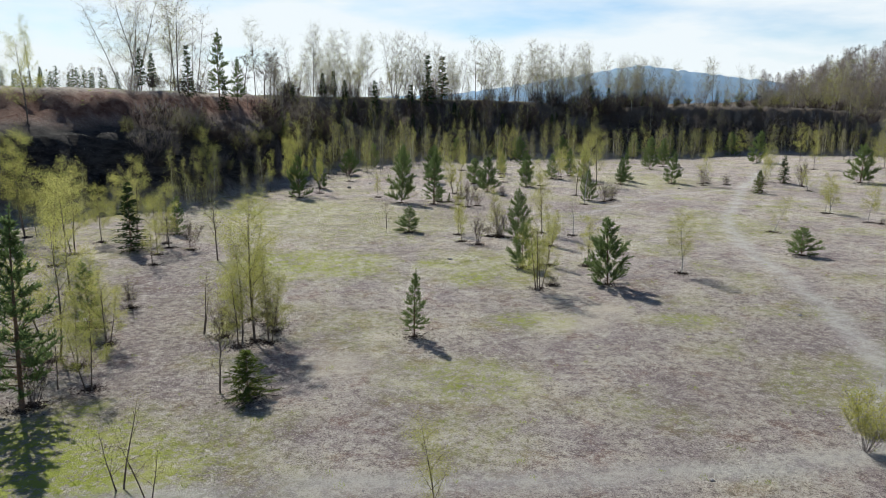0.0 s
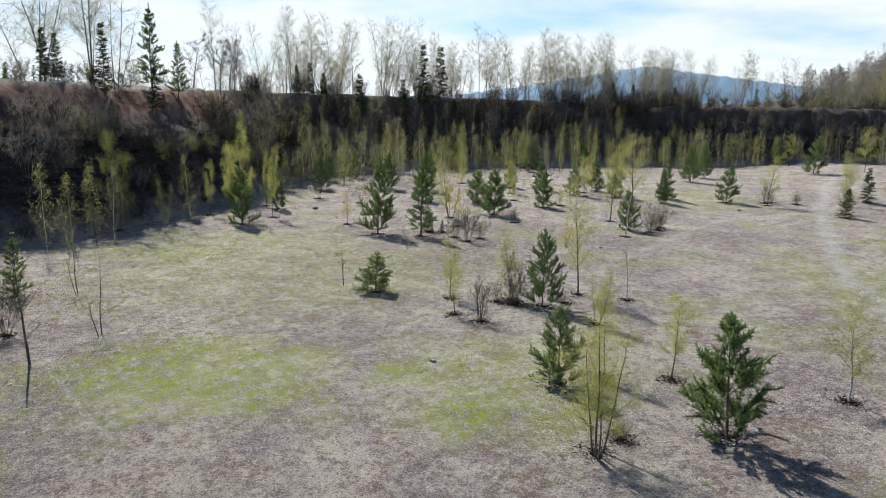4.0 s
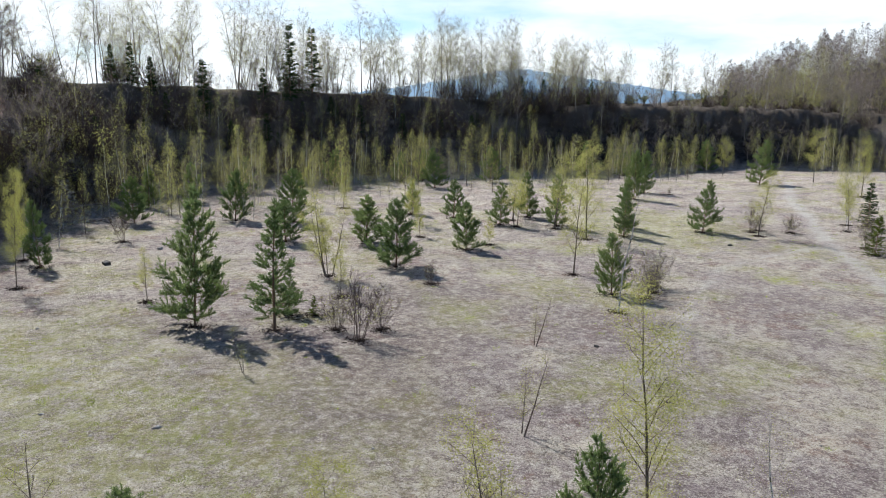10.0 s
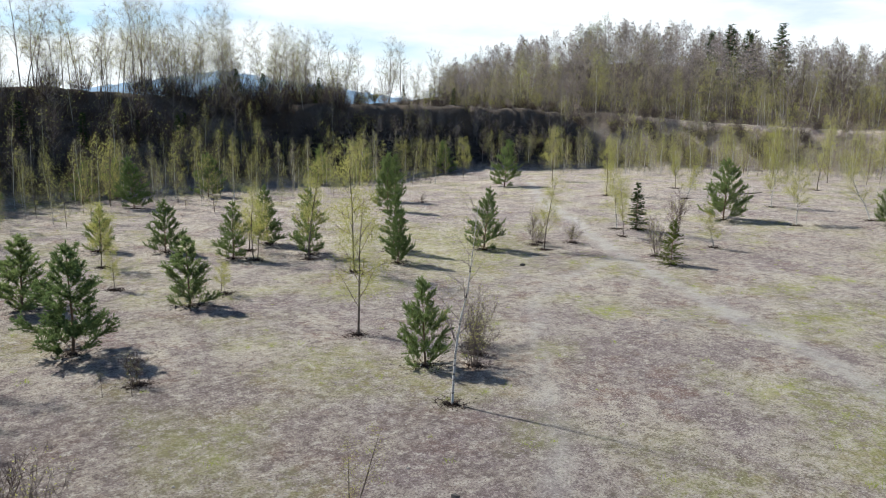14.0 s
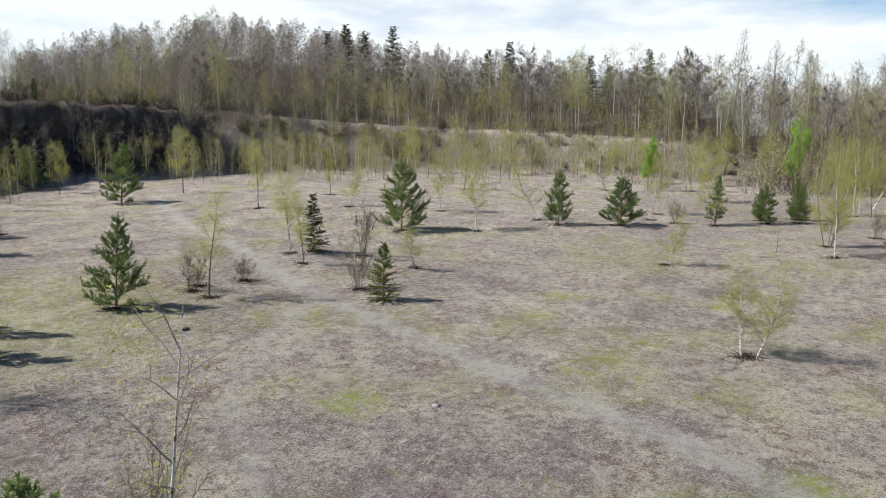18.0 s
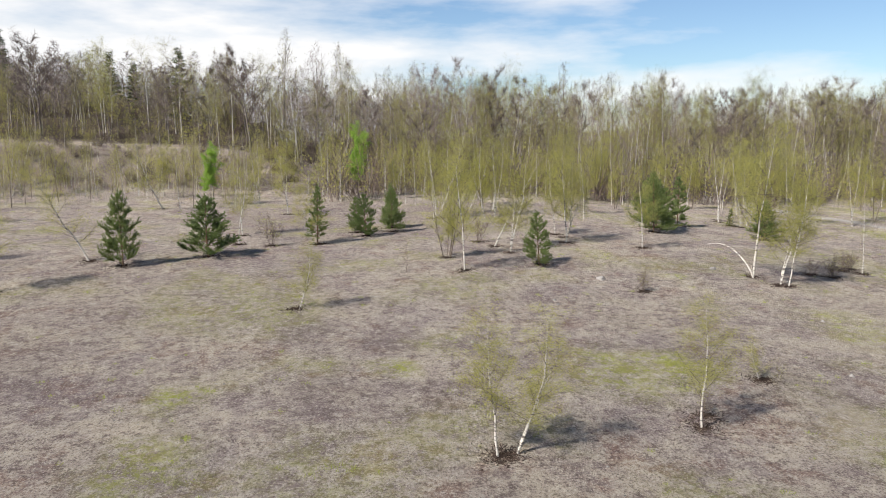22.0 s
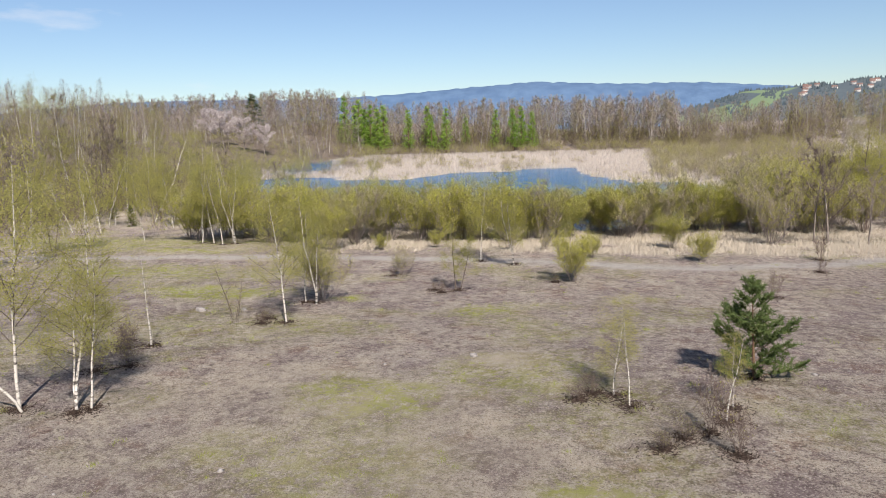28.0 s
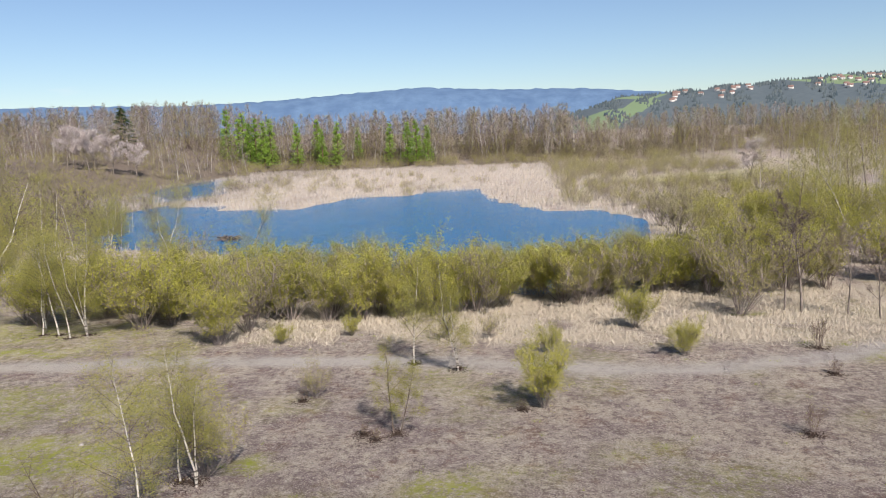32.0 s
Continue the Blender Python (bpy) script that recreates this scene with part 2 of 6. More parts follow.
    # rock of the quarry face, its shade painted in as near-black, and bare soil
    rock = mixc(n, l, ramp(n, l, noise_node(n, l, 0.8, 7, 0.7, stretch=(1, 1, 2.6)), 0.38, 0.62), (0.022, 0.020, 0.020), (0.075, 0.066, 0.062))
    soil = mixc(n, l, ramp(n, l, noise_node(n, l, 0.9, 7, 0.7), 0.38, 0.62), (0.12, 0.058, 0.042), (0.26, 0.155, 0.115))
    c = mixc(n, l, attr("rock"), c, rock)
    c = mixc(n, l, attr("soil"), c, soil)
    c = mixc(n, l, attr("field"), c, mixc(n, l, big, (0.12, 0.19, 0.045), (0.22, 0.24, 0.08)))
    # litter of woods and slopes, darkened to carry the face's shade
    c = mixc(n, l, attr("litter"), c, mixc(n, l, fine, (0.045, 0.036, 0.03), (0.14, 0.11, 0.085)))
    # scattered pale stones and dark crumbs
    v = n.new("ShaderNodeTexVoronoi")
    v.inputs["Scale"].default_value = 5.0
    q = n.new("ShaderNodeTexCoord")
    l.new(q.outputs["Object"], v.inputs["Vector"])
    stone = calc(n, l, "MULTIPLY", ramp(n, l, v.outputs["Distance"], 0.22, 0.14), ramp(n, l, v.outputs["Color"], 0.62, 0.72))
    c = mixc(n, l, calc(n, l, "MULTIPLY", stone, ramp(n, l, mid, 0.4, 0.6, 0.15, 0.75)), c, (0.46, 0.44, 0.42))
    c = mixc(n, l, ramp(n, l, grit, 0.56, 0.70, 0.0, 0.45), c, (0.10, 0.08, 0.072))
    h = calc(n, l, "ADD", calc(n, l, "MULTIPLY", fine, 1.0), calc(n, l, "MULTIPLY", grit, 0.5))
    principled(n, l, out, c, 0.95, bump(n, l, h, 1.0, 0.28), 0.1)
    return m


def simple_material(name, a, b, scale, rough=0.9):
    m, n, l, out = blank(name)
    f = noise_node(n, l, scale, 6, 0.65)
    g = noise_node(n, l, scale * 8, 4, 0.7)
    c = mixc(n, l, ramp(n, l, f, 0.35, 0.65), a, b)
    c = mixc(n, l, ramp(n, l, g, 0.4, 0.7, 0.0, 0.4), c, tuple(v * 0.6 for v in a))
    principled(n, l, out, c, rough, bump(n, l, g, 0.5, 0.03))
    return m


def water_material():
    m, n, l, out = blank("pond_water")
    w1 = noise_node(n, l, 1.1, 4, 0.6, stretch=(1, 2.2, 1))
    w2 = noise_node(n, l, 0.12, 3, 0.5)
    nrm = bump(n, l, calc(n, l, "MULTIPLY", w1, ramp(n, l, w2, 0.35, 0.65, 0.3, 1.0)), 0.8, 0.4)
    p = principled(n, l, out, (0.005, 0.10, 0.235), 0.10, nrm, 0.28)
    p.inputs["IOR"].default_value = 1.33
    return m


MAT_GROUND = ground_material()
MAT_STONE = simple_material("pale_stone", (0.20, 0.185, 0.18), (0.34, 0.32, 0.305), 6.0)
MAT_WATER = water_material()
# bluish tones: the haze of distance is painted into these wood colours
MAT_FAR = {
    "north": simple_material("hazed_wood_north", (0.11, 0.18, 0.26), (0.15, 0.225, 0.31), 0.012),
    "south": simple_material("hazed_wood_south", (0.06, 0.11, 0.20), (0.09, 0.155, 0.255), 0.010),
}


# ---- lie of the land ----
def smooth(a, b, v):
    u = np.clip((v - a) / (b - a), 0, 1)
    return u * u * (3 - 2 * u)


def waves(x, y, size, seed):
    """Soft irregular relief between -1 and 1."""
    r = np.random.RandomState(seed)
    z = np.zeros_like(x, dtype=float)
    for k in range(9):
        a, p = r.uniform(0, 6.283, 2)
        f = r.uniform(0.5, 2.2) / size
        z = z + np.sin(6.283 * f * (x * np.cos(a) + y * np.sin(a)) + p) / (1 + k * 0.25)
    return z / 4.0


# foot of the quarry face, from the west over the north to the east, with the height of its rim
FOOT = np.array([(-110, 5), (-62, 36), (-44, 52), (-33, 64), (-26.5, 73), (-22.5, 84), (-20, 96), (-18, 106), (-14, 117), (-4, 128), (10, 134.5), (26, 139), (38, 145),
                 (54, 148), (70, 145.5), (90, 145), (103, 132), (116, 116), (119, 96), (116, 80), (124, 62), (150, 30)], dtype=float)
RIM = np.array([9, 10, 10.3, 10.5, 10.5, 10.5, 10.5, 10.5, 10.4, 10.4, 10.4, 10, 9.6, 9.5, 9.4, 9.0, 7.5, 6.6, 5.5, 3.6, 1.5, 0.5])
STEEP = np.array([1, 1, 1, 1, 1, 1, 0.9, 0.6, 0.35, 0.2, 0.2, 0.4, 0.9, 1, 1, 0.5, 0, 0, 0, 0, 0, 0])
POND = np.array([(110, -34), (121, -62), (117, -80), (106, -74), (96, -66), (86, -63), (80, -82), (65, -91), (54, -96), (50, -73), (41, -56), (32, -52),
                 (27, -42), (29, -28), (35, -12), (42, 2), (56, -8), (70, -17), (84, -24), (98, -28)], dtype=float)
POOL = np.array([(150, -128), (158, -160), (140, -156), (128, -130), (116, -100), (124, -96)], dtype=float)
TRACKS = [np.array(p, dtype=float) for p in (
    [(60, 128), (50, 113), (41.9, 97.9), (37.8, 90.7), (34, 82), (30.9, 75.3), (28.9, 71), (27.1, 68), (24.5, 60), (21.9, 49.6), (20.4, 35.6), (18.9, 28.9), (13.7, 20.8), (3.7, 19.2), (-6, 18.6), (-20, 15)],
    [(37, 90), (30.5, 87.5), (25, 83.7), (20.5, 78), (16.7, 72.3), (12.4, 67.2), (10, 62)],
    [(135, 18), (110, 24), (90, 24), (74.8, 21.8), (68, 20.7), (54, 20.2), (46.7, 20.6), (40, 21.6), (34, 21.5), (29, 20.5), (25, 18.6), (20, 15.5), (9, 5), (2, -8), (-4, -30)])]
TRACK_HALF = (0.38, 0.12, 0.7)


def polyline_distance(x, y, pts):
    """Distance to a polyline, its side (+ left), and the position along it in vertex numbers."""
    best, side, along = np.full(x.shape, 1e9), np.ones(x.shape), np.zeros(x.shape)
    for i in range(len(pts) - 1):
        a, d = pts[i], pts[i + 1] - pts[i]
        t = np.clip(((x - a[0]) * d[0] + (y - a[1]) * d[1]) / (d @ d), 0, 1)
        dx, dy = x - a[0] - t * d[0], y - a[1] - t * d[1]
        r = np.hypot(dx, dy)
        near = r < best
        cross = d[0] * (y - a[1]) - d[1] * (x - a[0])
        side = np.where(near, np.sign(cross), side)
        along = np.where(near, i + t, along)
        best = np.minimum(best, r)
    return best, side, along


def inside_distance(x, y, poly):
    """Distance to the outline of a polygon, positive within."""
    best, within = np.full(x.shape, 1e9), np.zeros(x.shape, dtype=bool)
    for i in range(len(poly)):
        a, b = poly[i], poly[(i + 1) % len(poly)]
        d = b - a
        t = np.clip(((x - a[0]) * d[0] + (y - a[1]) * d[1]) / (d @ d), 0, 1)
        best = np.minimum(best, np.hypot(x - a[0] - t * d[0], y - a[1] - t * d[1]))
        if abs(d[1]) > 1e-9:
            within ^= ((a[1] > y) != (b[1] > y)) & (x < a[0] + (y - a[1]) / d[1] * d[0])
    return np.where(within, best, -best)


def lie(x, y):
    """Height of the ground and what covers it, at arrays of places."""
    x, y = np.asarray(x, dtype=float), np.asarray(y, dtype=float)
    floor = -1.0 + 0.6 * smooth(82, 112, y) - 0.7 * smooth(48, 26, y) + 0.7 * smooth(50, 66, x) * smooth(40, 55, y) - 0.65 * smooth(17, 6, y)
    floor = floor + 0.10 * waves(x, y, 14, 3) + 0.035 * waves(x, y, 3.2, 4)
    d, side, along = polyline_distance(x, y, FOOT)
    s = d * side
    rim = np.interp(along, np.arange(len(RIM)), RIM)
    steep = np.interp(along, np.arange(len(STEEP)), STEEP)
    rough = s + 1.3 * waves(x, y, 9, 5) + 0.7 * waves(x, y, 2.6, 6)
    cliff = 0.62 * smooth(0.0, 3.2, rough) + 0.38 * smooth(3.6, 10.0, rough)
    sheer = 0.25 * smooth(-2.0, 1.0, rough) + 0.75 * smooth(0.6, 4.2, rough)
    cliff = cliff + (sheer - cliff) * smooth(11.0, 12.4, along)
    slope = 0.72 * smooth(-1.0, 9.5, rough) + 0.28 * smooth(8.5, 11.5, rough)
    bank = smooth(-2.0, 12.0, rough)
    form = slope + (cliff - slope) * smooth(0.35, 0.75, steep)
    form = bank + (form - bank) * smooth(0.0, 0.2, steep)
    back = rim + 0.6 * smooth(12, 60, s) + 17.0 * np.exp(-(((x - 185) / 62) ** 2 + ((y - 222) / 62) ** 2)) * smooth(6, 60, s)
    back = back + 3.5 * np.exp(-(((x - 172) / 60) ** 2 + ((y - 95) / 70) ** 2)) * smooth(8, 40, s)
    z = floor + (back + 0.25 * waves(x, y, 11, 7) + (0.45 * waves(x, y, 5, 9) + 0.35 * waves(x, y, 2.4, 10)) * smooth(14, 8, s) * (0.3 + 0.7 * smooth(6.5, 8.5, along)) - floor) * form
    # the low ground round the pond
    low = smooth(8, -4, y) * smooth(-30, -5, x) * smooth(190, 120, x) * smooth(-235, -200, y)
    hollow = np.maximum(inside_distance(x, y, POND), inside_distance(x, y, POOL))
    marsh = -2.38 + 0.08 * waves(x, y, 7, 8) - 1.2 * smooth(-1.2, 2.5, hollow)
    z = z + (marsh - z) * low
    z = z + 5.5 * smooth(-198, -228, y) * smooth(-300, -100, x) + 8.0 * smooth(138, 178, x) * smooth(-45, -95, y) + 2.2 * smooth(4, -22, x) * smooth(15, -20, y)
    z = z - 30 * smooth(500, 1500, np.hypot(x, y))
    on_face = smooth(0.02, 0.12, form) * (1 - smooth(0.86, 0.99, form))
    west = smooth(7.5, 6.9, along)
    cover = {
        # rock and slope litter cover the face; their dark tones hold its shade
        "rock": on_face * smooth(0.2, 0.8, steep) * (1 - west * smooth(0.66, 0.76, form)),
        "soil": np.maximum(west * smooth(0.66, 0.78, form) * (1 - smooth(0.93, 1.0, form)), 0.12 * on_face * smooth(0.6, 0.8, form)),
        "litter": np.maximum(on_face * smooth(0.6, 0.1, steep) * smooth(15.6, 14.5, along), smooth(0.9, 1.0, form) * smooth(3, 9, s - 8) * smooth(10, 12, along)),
        "field": smooth(0.97, 1.0, form) * smooth(11.5, 9, along) * smooth(9, 14, s),
        "straw": np.maximum(0.06 * on_face * smooth(14.6, 15.6, along), np.maximum(smooth(18.5, 15.5, y) * smooth(-4, 2, y) * smooth(10, 24, x) * smooth(66, 58, x), 0.75 * low * smooth(16, 34, x + 12 * smooth(-8, 2, y)))) * smooth(0.3, -0.3, waves(x, y, 9, 12) - 0.35),
    }
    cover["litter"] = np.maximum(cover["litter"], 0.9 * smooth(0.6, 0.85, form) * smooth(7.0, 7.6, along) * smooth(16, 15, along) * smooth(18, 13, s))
    cover["litter"] = np.maximum(cover["litter"], 0.45 * on_face * smooth(14.6, 15.6, along))
    cover["litter"] = np.maximum(cover["litter"], 0.5 * smooth(-150, -205, y))
    cover["litter"] = np.maximum(cover["litter"], 0.8 * smooth(104, 122, x) * smooth(75, 55, y))
    track = np.zeros_like(x)
    for pts, half in zip(TRACKS, TRACK_HALF):
        r, _, _ = polyline_distance(x, y, pts)
        track = np.maximum(track, {0.38: 0.62, 0.12: 0.5, 0.7: 0.85}[half] * smooth(half + 0.5, half - 0.3, r + 0.25 * waves(x, y, 5, 31)))
    cover["track"] = track * (1 - smooth(0.0, 0.1, form))
    green = smooth(0.05, 0.55, waves(x, y, 13, 21) + 0.5 * waves(x, y, 4.5, 22)) * 0.45
    for cx, cy, rx, ry, v in GREENS:
        green = np.maximum(green, v * smooth(1.15, 0.5, np.hypot((x - cx) / rx, (y - cy) / ry) + 0.3 * waves(x, y, 3, 23) + 0.2 * waves(x, y, 7, 24)))
    moss = 0.38 * smooth(0.1, 0.6, waves(x, y, 11, 26) + 0.5 * waves(x, y, 3.5, 27))
    for cx, cy, rx, ry, v in MOSSES:
        moss = np.maximum(moss, v * smooth(1.2, 0.4, np.hypot((x - cx) / rx, (y - cy) / ry) + 0.3 * waves(x, y, 6, 25)))
    for cx, cy, rx, ry, v in PALES:
        cover["straw"] = np.maximum(cover["straw"], v * smooth(1.2, 0.4, np.hypot((x - cx) / rx, (y - cy) / ry) + 0.35 * waves(x, y, 3, 29)))
    cover["moss"] = moss * (1 - track)
    cover["grass"] = green * (1 - track) * (1 - smooth(0.0, 0.15, form))
    return z, cover


# greener patches on the floor: centre, half sizes, strength
GREENS = ((-8.4, 45.1, 6, 5, 1.1), (-18, 66.7, 6, 3, 1.0), (-0.5, 45.5, 1.6, 1.6, 1.0), (1.8, 41.9, 1.3, 2.2, 1.3), (4.4, 34.8, 2, 1.3, 1.0), (12.4, 34.7, 2.5, 1.5, 0.9), (6.1, 34.2, 1, 0.8, 1.2), (27.2, 80.9, 1.6, 1.2, 1.0), (25.2, 70.9, 1.4, 1.0, 1.0), (28.1, 68.1, 1.4, 1.2, 1.1), (38.8, 79.8, 2.5, 1.4, 0.8),
          (19.2, 90, 3, 2, 0.7), (45.9, 72.9, 1.2, 0.8, 1.3), (44.2, 80, 1, 0.8, 1.2), (44.3, 63.1, 2, 1.2, 1.1), (46.9, 48.1, 3, 2, 1.2), (63, 32.7, 5.5, 2.2, 1.3), (46.1, 34.9, 2, 1.5, 1.1), (24, 19.2, 2, 1, 1.3), (74.9, 18.8, 5, 1.3, 1.2), (53.8, 33.4, 1, 0.7, 1.3), (39, 53, 2.2, 1.2, 1.2),
          (-12, 19, 6, 5, 1.7), (-9, 62, 14, 12, 0.55), (-14, 70, 10, 8, 0.65), (3, 45, 5, 6, 0.8), (1, 27, 3, 3, 0.9), (47, 53, 4, 2.5, 0.75), (54, 40, 5, 2.5, 0.6), (60, 42, 8, 3, 0.45),
          (72, 27, 12, 3, 0.9), (44, 65, 3, 2, 0.8), (35, 75, 3, 2, 0.6), (25, 62, 6, 8, 0.6), (28, 98, 8, 10, 0.6), (55, 78, 5, 3, 0.5), (42, 45, 4, 3, 0.7), (20, 28, 6, 3, 0.7), (3, -110, 26, 14, 1.0), (85, 14, 18, 6, 0.9), (22, 9, 8, 3, 0.8))


# darker patches of dead moss and litter
MOSSES = ((0, 65.5, 8, 5, 0.9), (11, 66, 6, 4, 0.7), (23, 76, 6, 4, 0.5), (51.4, 76.7, 3, 1.8, 1.0), (49.3, 72.9, 3, 1.5, 0.9), (43.1, 75.4, 2.5, 1.5, 0.9), (42.9, 71.8, 2, 1.2, 0.8), (44, 26, 2.2, 1.2, 1.0), (31.4, 36.6, 4, 3, 0.8), (60.4, 38.5, 3, 1.8, 0.9), (50, 27.7, 1.6, 1, 1.0), (56.3, 37.1, 1.6, 1.2, 1.0), (19.3, 86.2, 2, 1.2, 0.9), (35.4, 91.8, 3.5, 1, 1.0), (42.5, 51.5, 2, 1.0, 0.9),
          (88, 72, 18, 18, 0.8), (40, 33, 20, 13, 0.15), (20, 28, 14, 11, 0.75), (-16, 32, 10, 18, 0.75), (62, 82, 16, 10, 0.4), (34, 96, 7, 3, 0.8), (58, 62, 12, 8, 0.2), (13, 73.5, 5, 4, 0.8), (6, 78, 8, 5, 0.9), (46, 88, 8, 4, 0.6),
          (3, 72, 7, 5, 0.9), (31, 60, 5, 6, 0.4))


# bleached patches of flattened grass
PALES = ((47, 52, 9, 7, 0.28), (8.6, 36.3, 1.3, 1.0, 0.8), (73.6, 21.8, 3.5, 0.7, 0.9), (67, 21.7, 3, 0.6, 0.8), (38.4, 60.1, 2, 1.2, 0.5), (38.8, 35.6, 0.8, 0.5, 0.5), (43.8, 43.5, 1.9, 1.0, 0.7), (7.1, 34.4, 2.0, 1.3, 0.65), (-4.3, 28.5, 2.2, 1.2, 0.6), (39.2, 54, 2.2, 1.3, 0.5), (50, 47, 1.6, 0.9, 0.5), (36, 48, 1.6, 1.0, 0.45))


def ground_z(x, y):
    """Height of the ground mesh at one place, between its corners."""
    i, j = int(np.clip(np.searchsorted(gx, x) - 1, 0, nx - 2)), int(np.clip(np.searchsorted(gy, y) - 1, 0, ny - 2))
    a, b = (x - gx[i]) / (gx[i + 1] - gx[i]), (y - gy[j]) / (gy[j + 1] - gy[j])
    z = GZ.reshape(ny, nx)
    return float((z[j, i] * (1 - a) + z[j, i + 1] * a) * (1 - b) + (z[j + 1, i] * (1 - a) + z[j + 1, i + 1] * a) * b)


def spread(lo, hi, step, far, grow):
    """Even steps from lo to hi, then ever longer ones out to far on both sides."""
    c = list(np.arange(lo, hi + step / 2, step))
    w = step
    while c[-1] < far:
        w *= grow
        c.append(c[-1] + w)
    w = step
    while c[0] > -far:
        w *= grow
        c.insert(0, c[0] - w)
    return np.array(c)


def mesh_from(name, verts, tris, mats, index=None, smooth_shade=False):
    """A mesh from arrays of corners and triangles."""
    verts, tris = np.asarray(verts, dtype=np.float32), np.asarray(tris, dtype=np.int32)
    me = bpy.data.meshes.new(name)
    me.vertices.add(len(verts))
    me.vertices.foreach_set("co", verts.ravel())
    k = tris.shape[1]
    me.loops.add(len(tris) * k)
    me.loops.foreach_set("vertex_index", tris.ravel())
    me.polygons.add(len(tris))
    me.polygons.foreach_set("loop_start", np.arange(0, len(tris) * k, k, dtype=np.int32))
    for m in mats:
        me.materials.append(m)
    if index is not None:
        me.polygons.foreach_set("material_index", np.asarray(index, dtype=np.int32))
    if smooth_shade:
        me.polygons.foreach_set("use_smooth", np.ones(len(tris), dtype=bool))
    me.update(calc_edges=True)
    return me


gx, gy = spread(-66, 124, 0.85, 4600, 1.22), spread(-20, 164, 0.85, 4600, 1.16)
GX, GY = np.meshgrid(gx, gy)
GZ, COVER = lie(GX.ravel(), GY.ravel())
nx, ny = len(gx), len(gy)
ids = np.arange(nx * ny).reshape(ny, nx)
quads = np.stack([ids[:-1, :-1], ids[:-1, 1:], ids[1:, 1:], ids[1:, :-1]], axis=-1).reshape(-1, 4)
ground_mesh = mesh_from("ground", np.stack([GX.ravel(), GY.ravel(), GZ], axis=1), quads, [MAT_GROUND], smooth_shade=True)
for key, v in COVER.items():
    at = ground_mesh.attributes.new(key, "FLOAT", "POINT")
    at.data.foreach_set("value", v.astype(np.float32))
ground = tagged(new("ground", ground_mesh), "gravelly quarry floor with moss patches, tracks and steep rocky face", "ground", kind="structure")

water_mesh = mesh_from("water", [(20, -175, -2.5), (175, -175, -2.5), (175, 8, -2.5), (20, 8, -2.5)], [(0, 1, 2, 3)], [MAT_WATER])
water = tagged(new("water", water_mesh), "rippled blue pond among reeds and willows", "pond", kind="structure")


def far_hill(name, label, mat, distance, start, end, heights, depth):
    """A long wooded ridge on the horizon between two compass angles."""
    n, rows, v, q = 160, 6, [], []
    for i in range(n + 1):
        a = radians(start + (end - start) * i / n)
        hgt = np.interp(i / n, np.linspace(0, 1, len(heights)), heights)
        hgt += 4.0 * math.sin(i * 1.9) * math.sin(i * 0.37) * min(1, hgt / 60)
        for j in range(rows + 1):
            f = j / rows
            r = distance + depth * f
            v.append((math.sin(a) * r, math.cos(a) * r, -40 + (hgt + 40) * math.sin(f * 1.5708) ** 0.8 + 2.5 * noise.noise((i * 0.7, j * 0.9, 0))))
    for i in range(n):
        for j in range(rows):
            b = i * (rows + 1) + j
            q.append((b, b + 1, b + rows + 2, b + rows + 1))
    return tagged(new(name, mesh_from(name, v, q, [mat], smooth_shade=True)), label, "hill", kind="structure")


far_hill("backdrop", "distant wooded hill tinted haze-blue beyond the quarry rim", MAT_FAR["north"], 2600, -14, 34, (40, 40, 50, 60, 98, 140, 184, 150, 115, 80, 60), 500)
far_hill("backdrop", "distant wooded ridge tinted haze-blue beyond the pond", MAT_FAR["south"], 3900, 128, 196, (120, 175, 210, 215, 205, 218, 246, 272, 240, 226, 180, 120), 600)


